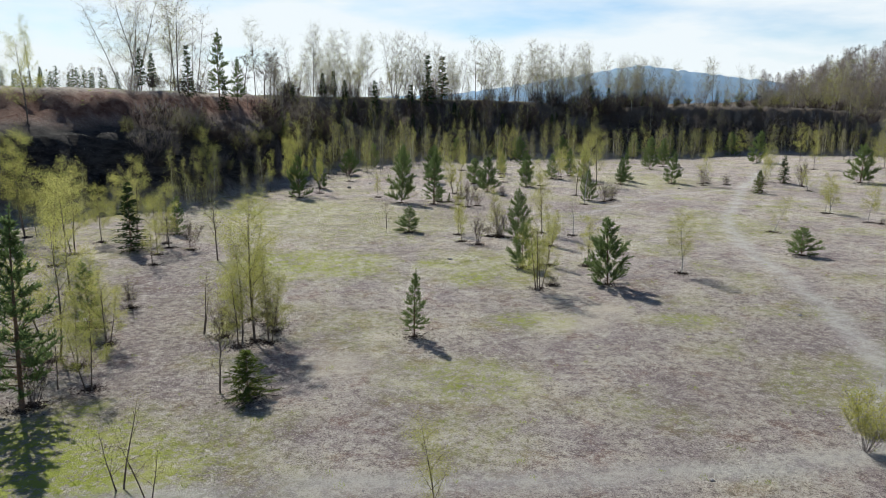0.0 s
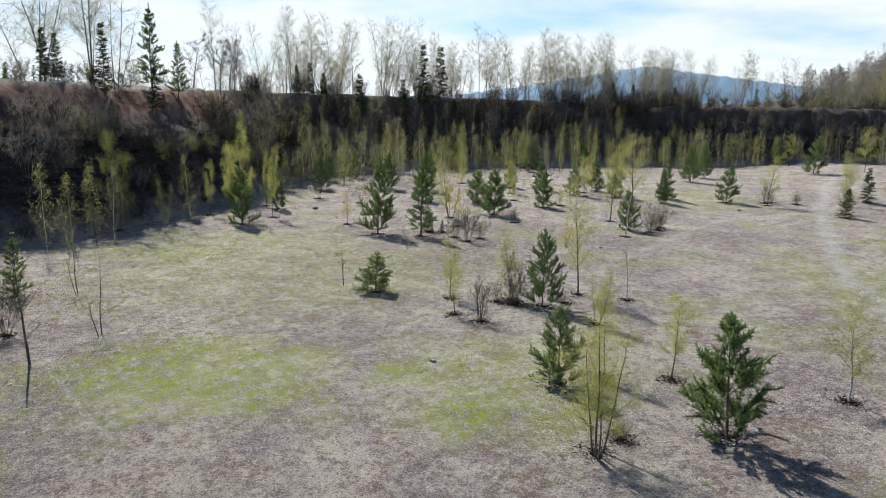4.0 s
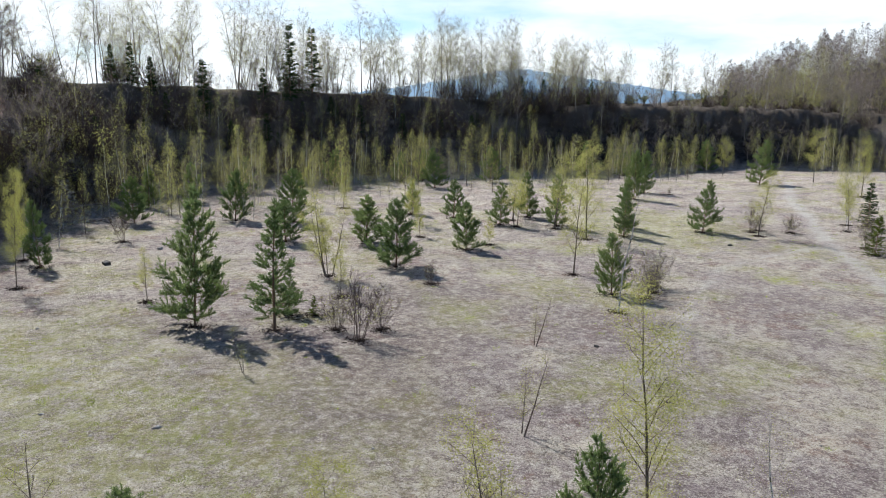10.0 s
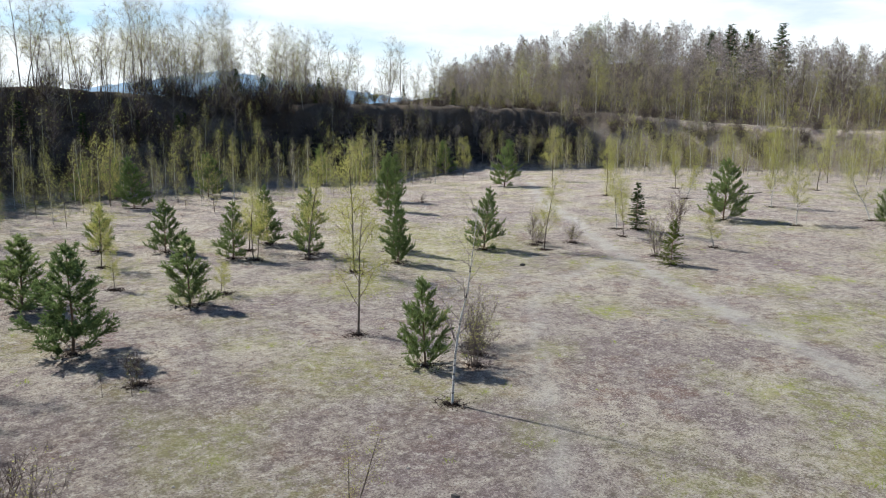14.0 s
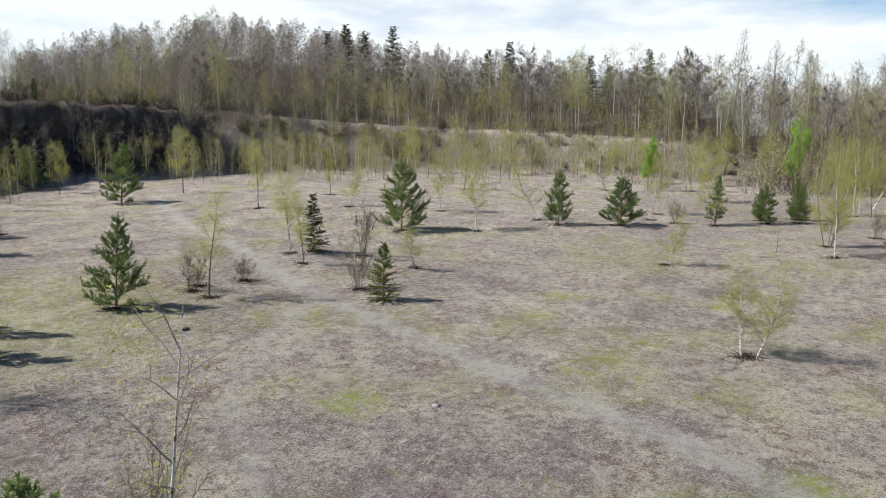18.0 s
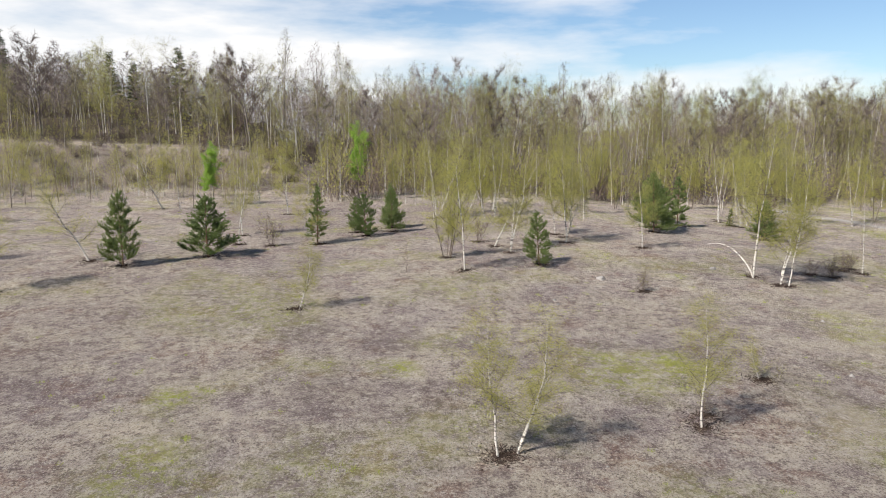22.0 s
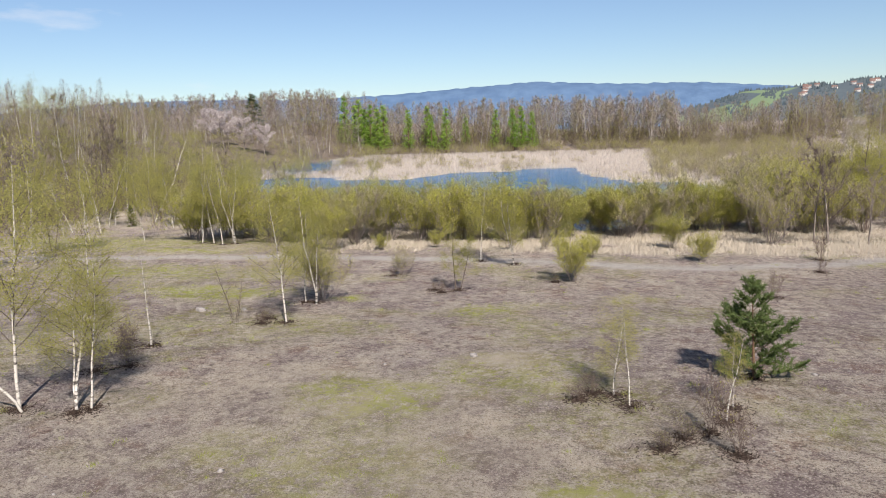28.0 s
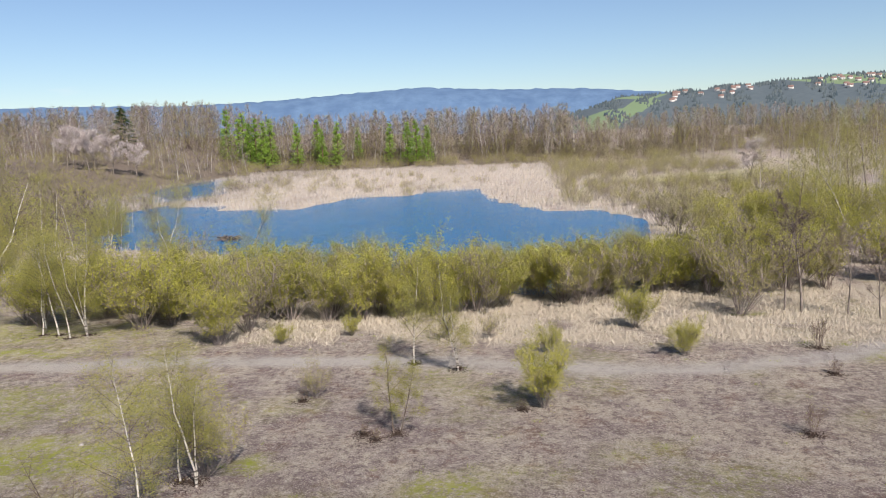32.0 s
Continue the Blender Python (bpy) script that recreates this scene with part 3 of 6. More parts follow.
# ---- plants: shapes ----
class Shape:
    """Triangles of one part, gathered before they become a mesh."""

    def __init__(self):
        self.v, self.f, self.n, self.index = [], [], 0, None

    def add(self, v, f):
        self.v.append(np.asarray(v, dtype=np.float32))
        self.f.append(np.asarray(f, dtype=np.int32) + self.n)
        self.n += len(v)

    def tube(self, pts, radii, sides=5):
        pts = np.asarray(pts, dtype=float)
        d = np.gradient(pts, axis=0)
        d /= np.linalg.norm(d, axis=1)[:, None] + 1e-9
        ref = np.array([0.31, 0.95, 0.05]) if abs(d[0][2]) > 0.5 else np.array([0, 0, 1.0])
        a = np.cross(d, ref)
        a /= np.linalg.norm(a, axis=1)[:, None] + 1e-9
        b = np.cross(d, a)
        ang = np.arange(sides) * 2 * np.pi / sides
        ring = pts[:, None] + np.asarray(radii)[:, None, None] * (np.cos(ang)[None, :, None] * a[:, None] + np.sin(ang)[None, :, None] * b[:, None])
        k = len(pts)
        f = []
        for i in range(k - 1):
            for j in range(sides):
                p, q = i * sides + j, i * sides + (j + 1) % sides
                f += [(p, q, q + sides), (p, q + sides, p + sides)]
        self.add(ring.reshape(-1, 3), f)

    def blades(self, at, way, width, rs):
        """Thin tapering blades from at along way."""
        at, way = np.asarray(at), np.asarray(way)
        side = np.cross(way, rs.normal(size=way.shape))
        side *= (np.asarray(width) / (np.linalg.norm(side, axis=1) + 1e-9))[:, None] * 0.5 if np.ndim(width) else width * 0.5 / (np.linalg.norm(side, axis=1) + 1e-9)[:, None]
        v = np.stack([at - side, at + side, at + way], axis=1).reshape(-1, 3)
        self.add(v, np.arange(len(v)).reshape(-1, 3))

    def leaves(self, at, size, rs):
        """Small rhombic leaves, turned at random."""
        at = np.asarray(at)
        a, b = rs.normal(size=at.shape), rs.normal(size=at.shape)
        a *= (size / np.linalg.norm(a, axis=1))[:, None] if np.ndim(size) else size / np.linalg.norm(a, axis=1)[:, None]
        b = np.cross(a, b)
        b *= 0.62 * np.linalg.norm(a, axis=1)[:, None] / (np.linalg.norm(b, axis=1)[:, None] + 1e-9)
        v = np.stack([at - a, at + a, at + 2.0 * b], axis=1).reshape(-1, 3)
        self.add(v, np.arange(len(v)).reshape(-1, 3))

    def arrays(self):
        if len(self.v) > 1:
            self.v, self.f = [np.concatenate(self.v)], [np.concatenate(self.f)]
        return self.v[0], self.f[0]


def bent(rs, start, way, length, up, n=5, wobble=0.05):
    """A limb that starts along way and bends up (or, with a negative up, down)."""
    p, d = np.array(start, dtype=float), np.array(way, dtype=float)
    out = [p.copy()]
    for _ in range(n - 1):
        d = d + np.array([0, 0, up / (n - 1)]) + rs.normal(size=3) * wobble
        d /= np.linalg.norm(d)
        p = p + d * length / (n - 1)
        out.append(p.copy())
    return np.array(out)


def along_path(path, t):
    k = np.clip(t * (len(path) - 1), 0, len(path) - 1.001)
    i = k.astype(int)
    return path[i] + (path[i + 1] - path[i]) * (k - i)[:, None]


def direction(azim, elev):
    return np.array([math.cos(azim) * math.cos(elev), math.sin(azim) * math.cos(elev), math.sin(elev)])


def birch_shape(h, seed, stems=1, leafy=1.0, branches=16, low=0.22, spreading=0.25, leaf=0.030, twig=0.012, girth=0.0075, lean=0.06, wobble=0.04, fine=1.0):
    """Slim birch: stems, fine upswept branches, hanging twigs, small spring leaves."""
    rs = np.random.RandomState(seed)
    wood, twigs, crown = [], Shape(), Shape()
    for k in range(stems):
        hk = h * (1 if k == 0 else rs.uniform(0.65, 0.95))
        a = rs.uniform(0, 6.283)
        tilt = lean * rs.uniform(0.4, 1.2) + (0.12 + 0.1 * rs.rand() if stems > 1 else 0)
        path = bent(rs, direction(a, 0) * (0.04 * h * (stems > 1)) + np.array([0, 0, -0.06]), direction(a, 1.571 - tilt), hk, 0.16, 8, wobble)
        path[:, 2] *= hk / path[-1][2]
        r0 = girth * hk + 0.008
        wood.append(Shape())
        wood[-1].tube(path, r0 * (1 - np.linspace(0, 0.93, 8)), 6)
        for i in range(branches):
            f = low + (0.96 - low) * (i + rs.rand()) / branches
            p = along_path(path, np.array([f]))[0]
            length = hk * spreading * (1.15 - 0.85 * f) * rs.uniform(0.6, 1.25) + 0.05 * hk
            az2 = i * 2.4 + rs.uniform(-0.5, 0.5)
            limb = bent(rs, p, direction(az2, rs.uniform(0.55, 1.05)), length, rs.uniform(-0.35, 0.3), 5, 0.06)
            twigs.tube(limb, r0 * 0.33 * (1.1 - f) * np.linspace(1, 0.25, 5) + 0.0025, 3)
            m = max(4, int(fine * 10 * length / (0.25 * hk)))
            at = along_path(limb, rs.uniform(0.2, 1.0, m))
            way = rs.normal(size=(m, 3)) * 0.6 + (limb[-1] - limb[0]) / length * 0.7 + np.array([0, 0, -0.1])
            way *= (rs.uniform(0.06, 0.13, m) * hk / np.linalg.norm(way, axis=1))[:, None]
            twigs.blades(at, way, twig * 0.8, rs)
            q = int(m * 74.0 * leafy)
            if q:
                j = rs.randint(0, m, q)
                crown.leaves(at[j] + way[j] * rs.uniform(0.1, 1.1, q)[:, None] + rs.normal(size=(q, 3)) * (0.06 + 0.008 * hk), rs.uniform(0.6, 1.2, q) * leaf * 0.58, rs)
    return wood, twigs, crown


def pine_shape(h, seed, dense=1.0, wide=0.40, needle=0.13, bushy=0.0, bare=0.06):
    """Young pine: a straight stem with an upright leader, open whorls of rising boughs, side shoots set with tufts of needles."""
    rs = np.random.RandomState(seed)
    wood, limbs, crown = Shape(), Shape(), Shape()
    path = bent(rs, (0, 0, -0.06), (rs.normal() * 0.04, rs.normal() * 0.04, 1), h, 0.1, 8, 0.02)
    path[:, 2] *= h / path[-1][2]
    wood.tube(path, (0.011 * h + 0.012) * (1 - np.linspace(0, 0.9, 8)), 6)
    whorls = max(7, int(h / 0.25))
    t0 = np.linspace(0.86, 1.0, 8)
    tufts, ways = list(along_path(path, t0)), [np.array([0, 0, 1.0])] * 8
    for w in range(whorls):
        f = bare + (0.90 - bare) * (w + 0.25 * rs.rand()) / (whorls - 1)
        p0 = along_path(path, np.array([min(f, 0.95)]))[0]
        reach = (1 - f) ** 0.75 * (0.72 + 0.28 * min(1, f / 0.2))
        turn0 = rs.uniform(0, 6.283)
        n = rs.randint(4, 6)
        for b in range(n):
            az2 = turn0 + 6.283 * (b + rs.uniform(-0.3, 0.3)) / n
            length = h * wide * max(0.09, reach) * rs.uniform(0.45, 1.12)
            limb = bent(rs, p0 + np.array([0, 0, rs.uniform(-0.03, 0.03)]), direction(az2, 0.0 + 0.6 * f + bushy * rs.rand() + rs.normal() * 0.16), length, 0.34, 5, 0.08)
            limbs.tube(limb, (0.0035 * h) * (1.15 - f) * np.linspace(1, 0.3, 5), 3)
            shoots = [(limb, 0.4)]
            for q in range(max(3, int(dense * length / 0.11))):
                t = rs.uniform(0.3, 0.95)
                base = along_path(limb, np.array([t]))[0]
                side = direction(az2 + rs.choice((-1, 1)) * rs.uniform(0.5, 1.1), rs.uniform(-0.15, 0.95))
                shoot = bent(rs, base, side, length * rs.uniform(0.2, 0.42) * (1.25 - 0.6 * t), 0.25, 3, 0.08)
                limbs.tube(shoot, np.array([0.0016, 0.0012, 0.0006]) * h, 3)
                shoots.append((shoot, 0.15))
            for line, start in shoots:
                span = np.linalg.norm(line[-1] - line[0])
                k = max(2, int(span * (1 - start) / 0.075))
                at = along_path(line, np.linspace(start, 1.0, k))
                d = (line[-1] - line[-2]) / np.linalg.norm(line[-1] - line[-2])
                tufts += list(at)
                ways += list(np.repeat(d[None], k, axis=0) + np.array([0, 0, 0.15]))
    tufts, ways = np.array(tufts), np.array(ways)
    ways /= np.linalg.norm(ways, axis=1)[:, None]
    per = 11
    at = np.repeat(tufts, per, axis=0) + np.repeat(ways, per, axis=0) * rs.uniform(-0.05, 0.05, len(tufts) * per)[:, None]
    way = np.repeat(ways, per, axis=0) * 0.7 + rs.normal(size=at.shape) * 0.5
    way *= (rs.uniform(0.6, 1.15, len(at)) * needle / np.linalg.norm(way, axis=1))[:, None]
    crown.blades(at, way, 0.028, rs)
    return wood, limbs, crown


def spruce_shape(h, seed, wide=0.26, detail=1.0, droop=-0.25, low=0.04):
    """Narrow spruce: tiers of drooping boughs that carry short needles."""
    rs = np.random.RandomState(seed)
    wood, limbs, crown = Shape(), Shape(), Shape()
    wood.tube([(0, 0, -0.1), (0, 0, h * 0.5), (0, 0, h)], [0.014 * h, 0.008 * h, 0.002 * h], 5)
    tiers = max(9, int(13 * detail + h * 0.8 * min(1, detail))) if h < 8 else 30
    at, way = [], []
    for w in range(tiers):
        f = low + (0.97 - low) * w / (tiers - 1)
        for b in range(7 if h < 8 else 5):
            length = h * wide * (1 - f) ** 0.85 * rs.uniform(0.6, 1.15) + 0.02 * h
            limb = bent(rs, (0, 0, f * h + rs.uniform(-0.02, 0.02) * h), direction(rs.uniform(0, 6.283), 0.1 + 0.5 * f), length, droop, 4, 0.06)
            limbs.tube(limb, 0.0035 * h * (1.1 - f) * np.linspace(1, 0.3, 4), 3)
            k = int(16 * detail * (0.35 + length / (h * wide)))
            t = rs.uniform(0.12, 1.0, k)
            d = (limb[-1] - limb[0]) / length
            side = np.cross(d, (0, 0, 1))
            p = along_path(limb, t)
            s = rs.uniform(-1, 1, k)[:, None]
            wv = d * 0.6 + side * s + np.array([0, 0, -0.25]) + rs.normal(size=(k, 3)) * 0.25
            at.append(p)
            way.append(wv * (h * 0.05 * rs.uniform(0.6, 1.3, k) / np.linalg.norm(wv, axis=1))[:, None])
    crown.blades(np.concatenate(at), np.concatenate(way), 0.022 * h ** 0.75 / detail ** 0.6, rs)
    return wood, limbs, crown


def shrub_shape(h, seed, stems=10, leafy=0.0, spreading=0.5, leaf=0.045, twig=0.011, sides=4, limbs=6):
    """Many thin stems from one root, forked and twiggy, bare or in young leaf."""
    rs = np.random.RandomState(seed)
    wood, twigs, crown = [], Shape(), Shape()
    for k in range(stems):
        a = k * 2.4 + rs.rand()
        tilt = rs.uniform(0.05, 0.9) * spreading
        hk = h * rs.uniform(0.6, 1.0)
        path = bent(rs, direction(a, 0) * rs.uniform(0, 0.06) * h + np.array([0, 0, -0.05]), direction(a, 1.571 - tilt), hk, 0.25, 6, 0.08)
        twigs.tube(path, (0.004 * h + 0.003) * np.linspace(1, 0.25, 6), sides)
        for i in range(limbs):
            t = rs.uniform(0.25, 0.95)
            p = along_path(path, np.array([t]))[0]
            limb = bent(rs, p, direction(a + rs.normal() * 1.2, rs.uniform(0.4, 1.2)), hk * rs.uniform(0.2, 0.38), 0.2, 3, 0.12)
            twigs.tube(limb, (0.0015 * h + 0.0012) * np.linspace(1, 0.3, 3), 3)
            m = 9
            at = along_path(limb, rs.uniform(0.1, 1, m))
            way = rs.normal(size=(m, 3)) * 0.5 + np.array([0, 0, 0.8])
            way *= (rs.uniform(0.09, 0.24, m) * h / np.linalg.norm(way, axis=1))[:, None]
            twigs.blades(at, way, twig, rs)
            q = int(m * 9.0 * leafy)
            if q:
                j = rs.randint(0, m, q)
                crown.leaves(at[j] + way[j] * rs.uniform(0.1, 1.1, q)[:, None] + rs.normal(size=(q, 3)) * 0.02 * h, rs.uniform(0.6, 1.2, q) * leaf * 0.75, rs)
    return wood, twigs, crown


def broadleaf_shape(h, seed, leafy=0.0, spreading=0.34, twig=0.034, leaf=0.055, fork=0.28, limbs=13, twigs_per=24):
    """Tall bare woodland tree: trunk, rising limbs, second limbs and a haze of twigs."""
    rs = np.random.RandomState(seed)
    wood, twigs, crown = Shape(), Shape(), Shape()
    path = bent(rs, (0, 0, -0.2), (rs.normal() * 0.05, rs.normal() * 0.05, 1), h * 0.92, 0.1, 7, 0.05)
    wood.tube(path, (0.011 * h) * (1 - np.linspace(0, 0.9, 7)), 6)
    for i in range(limbs):
        f = fork + (0.94 - fork) * (i + rs.rand()) / limbs
        p = along_path(path, np.array([f]))[0]
        a = i * 2.4 + rs.normal() * 0.4
        length = h * spreading * (1.2 - 0.8 * f) * rs.uniform(0.75, 1.15)
        limb = bent(rs, p, direction(a, rs.uniform(0.45, 1.0)), length, 0.35, 5, 0.06)
        twigs.tube(limb, 0.0042 * h * (1.15 - f) * np.linspace(1, 0.25, 5), 4)
        for j in range(5):
            t = rs.uniform(0.3, 1.0)
            sub = bent(rs, along_path(limb, np.array([t]))[0], direction(a + rs.normal() * 1.0, rs.uniform(0.2, 1.2)), length * rs.uniform(0.3, 0.55), 0.2, 3, 0.08)
            twigs.tube(sub, 0.0012 * h * np.linspace(1, 0.3, 3), 3)
            m = twigs_per
            at = along_path(sub, rs.uniform(0.05, 1, m))
            way = rs.normal(size=(m, 3)) * 0.7 + np.array([0, 0, 0.35])
            way *= (rs.uniform(0.03, 0.07, m) * h / np.linalg.norm(way, axis=1))[:, None]
            twigs.blades(at, way, twig, rs)
            q = int(m * leafy)
            if q:
                k = rs.randint(0, m, q)
                crown.leaves(at[k] + way[k] * rs.uniform(0.1, 1.1, q)[:, None] + rs.normal(size=(q, 3)) * 0.02 * h, rs.uniform(0.6, 1.2, q) * leaf, rs)
    return wood, twigs, crown


def far_shape(h, seed, leafy=0.0, radius=0.2, low=0.14, twig=0.03, leaf=0.05, stem=0.008, twig_count=230, upright=0.65, limbs=9):
    """A woodland tree seen from far off: stem, rising limbs, a haze of fine upswept twigs and small leaves."""
    rs = np.random.RandomState(seed)
    wood, twigs, crown = Shape(), Shape(), Shape()
    path = bent(rs, (0, 0, -0.2), (rs.normal() * 0.05, rs.normal() * 0.05, 1), h * 0.97, 0.1, 5, 0.035)
    wood.tube(path, stem * h * np.array([1, 0.8, 0.58, 0.34, 0.05]), 4)
    f = low + (0.85 - low) * (np.arange(limbs) + rs.rand(limbs)) / limbs
    at = along_path(path, f)
    way = rs.normal(size=(limbs, 3)) * np.array([1, 1, 0.2]) + np.array([0, 0, 1.2])
    way *= (h * 0.26 * (1.25 - f) / np.linalg.norm(way, axis=1))[:, None]
    twigs.blades(at, way, 0.005 * h, rs)
    m = twig_count
    g = rs.beta(1.3, 1.25, m)
    r = np.sqrt(rs.rand(m)) * radius * h * np.sin(np.pi * np.clip(0.16 + 0.8 * g, 0, 1)) ** 0.8 * (1.15 - 0.5 * g)
    a = rs.uniform(0, 6.283, m)
    lump = 1 + 0.25 * np.sin(a * 2 + seed) * np.sin(g * 9 + seed * 0.7)
    r = r * lump
    p = np.stack([r * np.cos(a), r * np.sin(a), h * (low + (0.95 - low) * g)], 1)
    p[:, :2] += along_path(path, p[:, 2] / h)[:, :2]
    d = np.stack([np.cos(a) * 0.5, np.sin(a) * 0.5, np.full(m, upright)], 1) + rs.normal(size=(m, 3)) * 0.42
    d *= (h * rs.uniform(0.04, 0.09, m) / np.linalg.norm(d, axis=1))[:, None]
    twigs.blades(p - d * 0.5, d, twig, rs)
    q = int(m * leafy)
    if q:
        k = rs.randint(0, m, q)
        crown.leaves(p[k] + d[k] * rs.uniform(-0.6, 0.7, q)[:, None] + rs.normal(size=(q, 3)) * 0.012 * h, rs.uniform(0.6, 1.2, q) * leaf, rs)
    return wood, twigs, crown


def bush_shape(h, seed, leaf_count, stems=110):
    """A round bush seen from far off: a sheaf of stems and a few leaves."""
    rs = np.random.RandomState(seed)
    twigs, crown = Shape(), Shape()
    a, q = rs.uniform(0, 6.283, stems), np.sqrt(rs.rand(stems))
    start = np.stack([np.cos(a) * q * 0.3 * h, np.sin(a) * q * 0.3 * h, h * rs.beta(1, 2, stems) * 0.7 - 0.05], 1)
    way = np.stack([np.cos(a) * q * 0.75, np.sin(a) * q * 0.75, np.full(stems, 1.0)], 1) + rs.normal(size=(stems, 3)) * 0.25
    way *= (h * rs.uniform(0.25, 0.5, stems) / np.linalg.norm(way, axis=1))[:, None]
    twigs.blades(start, way, 0.011 * h, rs)
    k = rs.randint(0, stems, leaf_count)
    crown.leaves(start[k] + way[k] * rs.uniform(0.3, 1.1, leaf_count)[:, None] + rs.normal(size=(leaf_count, 3)) * 0.04 * h, rs.uniform(0.6, 1.2, leaf_count) * 0.024 * h, rs)
    return [], twigs, crown


# ---- plants: kinds ----
# kind -> name, category, group, label, list of (reference height, [(part, shape, material, label)])
KINDS = {}


def add_kind(key, name, category, group, label, builds):
    KINDS[key] = dict(name=name, category=category, group=group, label=label, builds=builds, thing={}, mesh={})


def wooded(shape3, bark, twig_mat, leaf_mat, leaf_label="young spring leaves"):
    stems, twigs, crown = shape3
    out = [("trunk", w, bark, "") for w in (stems if isinstance(stems, list) else [stems])]
    out.append(("crown", twigs, twig_mat, ""))
    if crown.n:
        out.append(("foliage", crown, leaf_mat, leaf_label))
    return out


def needled(shape3, bark, mat):
    """Trunk, and a crown of limbs and needles in one."""
    wood, limbs, crown = shape3
    v1, f1 = limbs.arrays()
    v2, f2 = crown.arrays()
    both = Shape()
    both.add(v1, f1)
    both.add(v2, f2)
    both.index = np.concatenate([np.zeros(len(f1)), np.ones(len(f2))])
    return [("trunk", wood, bark, ""), ("crown", both, (bark, mat), "")]


add_kind("P", "pine_tree", "pine", "pines on the quarry floor", "young pine with dense dark green needles on gravel",
         [(3.5, needled(pine_shape(3.5, 11, 1.20, 0.50), MAT_PINE_BARK, MAT_PINE)), (3.5, needled(pine_shape(3.5, 12, 1.20, 0.54, bushy=0.3), MAT_PINE_BARK, MAT_PINE)),
          (4.0, needled(pine_shape(4.0, 13, 1.26, 0.48), MAT_PINE_BARK, MAT_PINE)), (3.0, needled(pine_shape(3.0, 14, 1.38, 0.56, bushy=0.4, bare=0.03), MAT_PINE_BARK, MAT_PINE))])
add_kind("T", "pine_tree", "pine", "thin pines on the quarry floor", "tall thin pine with sparse green needles and visible trunk",
         [(4.5, needled(pine_shape(4.5, 21, 0.8, 0.26, bare=0.14), MAT_PINE_BARK, MAT_PINE)), (5.0, needled(pine_shape(5.0, 22, 0.8, 0.28, bare=0.12), MAT_PINE_BARK, MAT_PINE))])
add_kind("S", "spruce_tree", "spruce", "small spruces on the quarry floor", "slim young spruce with dark green boughs on gravel",
         [(3.8, needled(pine_shape(3.8, 31, 1.2, 0.33, bare=0.03), MAT_PINE_BARK, MAT_PINE)), (4.0, needled(spruce_shape(4.0, 32, 0.28, 1.6), MAT_PINE_BARK, MAT_SPRUCE))])
add_kind("J", "spruce_bush", "spruce", "low spruces on the quarry floor", "low dense spruce bush with dark green needles on gravel",
         [(2.0, needled(spruce_shape(2.0, 41, 0.38, 1.6, -0.05, 0.02), MAT_PINE_BARK, MAT_YEW)), (2.0, needled(spruce_shape(2.0, 42, 0.34, 1.6, -0.1, 0.02), MAT_PINE_BARK, MAT_YEW))])
add_kind("B", "birch_sapling", "birch", "young birches on the quarry floor", "slender young birch with thin yellow-green spring leaves",
         [(4.0, wooded(birch_shape(4.0, 51, 1, 1.2, 18), MAT_YOUNG_BARK, MAT_TWIG, MAT_BIRCH_LEAF)), (4.0, wooded(birch_shape(4.0, 52, 2, 1.1, 13), MAT_YOUNG_BARK, MAT_TWIG, MAT_BIRCH_LEAF)),
          (5.0, wooded(birch_shape(5.0, 53, 1, 1.35, 22, spreading=0.17), MAT_YOUNG_BARK, MAT_TWIG, MAT_BIRCH_LEAF)), (3.5, wooded(birch_shape(3.5, 54, 1, 0.75, 14, spreading=0.22), MAT_YOUNG_BARK, MAT_TWIG, MAT_BIRCH_LEAF))])
add_kind("W", "white_birch", "birch", "white-stemmed birches", "white-barked birch with bare twigs and few young leaves",
         [(5.0, wooded(birch_shape(5.0, 61, 1, 1.0, 24, girth=0.006, low=0.22, wobble=0.08, spreading=0.24, leaf=0.032, twig=0.013), MAT_BIRCH_BARK, MAT_TWIG_RED, MAT_BIRCH_LEAF)), (5.0, wooded(birch_shape(5.0, 62, 1, 1.0, 24, girth=0.006, low=0.28, lean=0.09, wobble=0.085, spreading=0.22, leaf=0.032, twig=0.013), MAT_BIRCH_BARK, MAT_TWIG_RED, MAT_BIRCH_LEAF)),
          (5.5, wooded(birch_shape(5.5, 63, 2, 0.85, 17, girth=0.006, low=0.22, wobble=0.085, spreading=0.22, leaf=0.032, twig=0.013), MAT_BIRCH_BARK, MAT_TWIG_RED, MAT_BIRCH_LEAF)), (4.0, wooded(birch_shape(4.0, 64, 1, 0.6, 18, girth=0.0075, low=0.2, lean=0.12, wobble=0.11, spreading=0.28, leaf=0.03, twig=0.012), MAT_BIRCH_BARK, MAT_TWIG_RED, MAT_BIRCH_LEAF)),
          (6.0, wooded(birch_shape(6.0, 65, 1, 0.1, 20, girth=0.0065, low=0.3, wobble=0.05, spreading=0.17, leaf=0.035), MAT_BIRCH_BARK, MAT_TWIG_GREY, MAT_BIRCH_LEAF))])
add_kind("M", "birch_clump", "birch", "birch clumps", "many-stemmed birch clump with yellow-green spring leaves",
         [(4.3, wooded(birch_shape(4.3, 71, 4, 0.95, 11, spreading=0.24), MAT_YOUNG_BARK, MAT_TWIG, MAT_BIRCH_LEAF)), (4.8, wooded(birch_shape(4.8, 72, 3, 0.4, 13, spreading=0.24), MAT_YOUNG_BARK, MAT_TWIG, MAT_BIRCH_LEAF))])
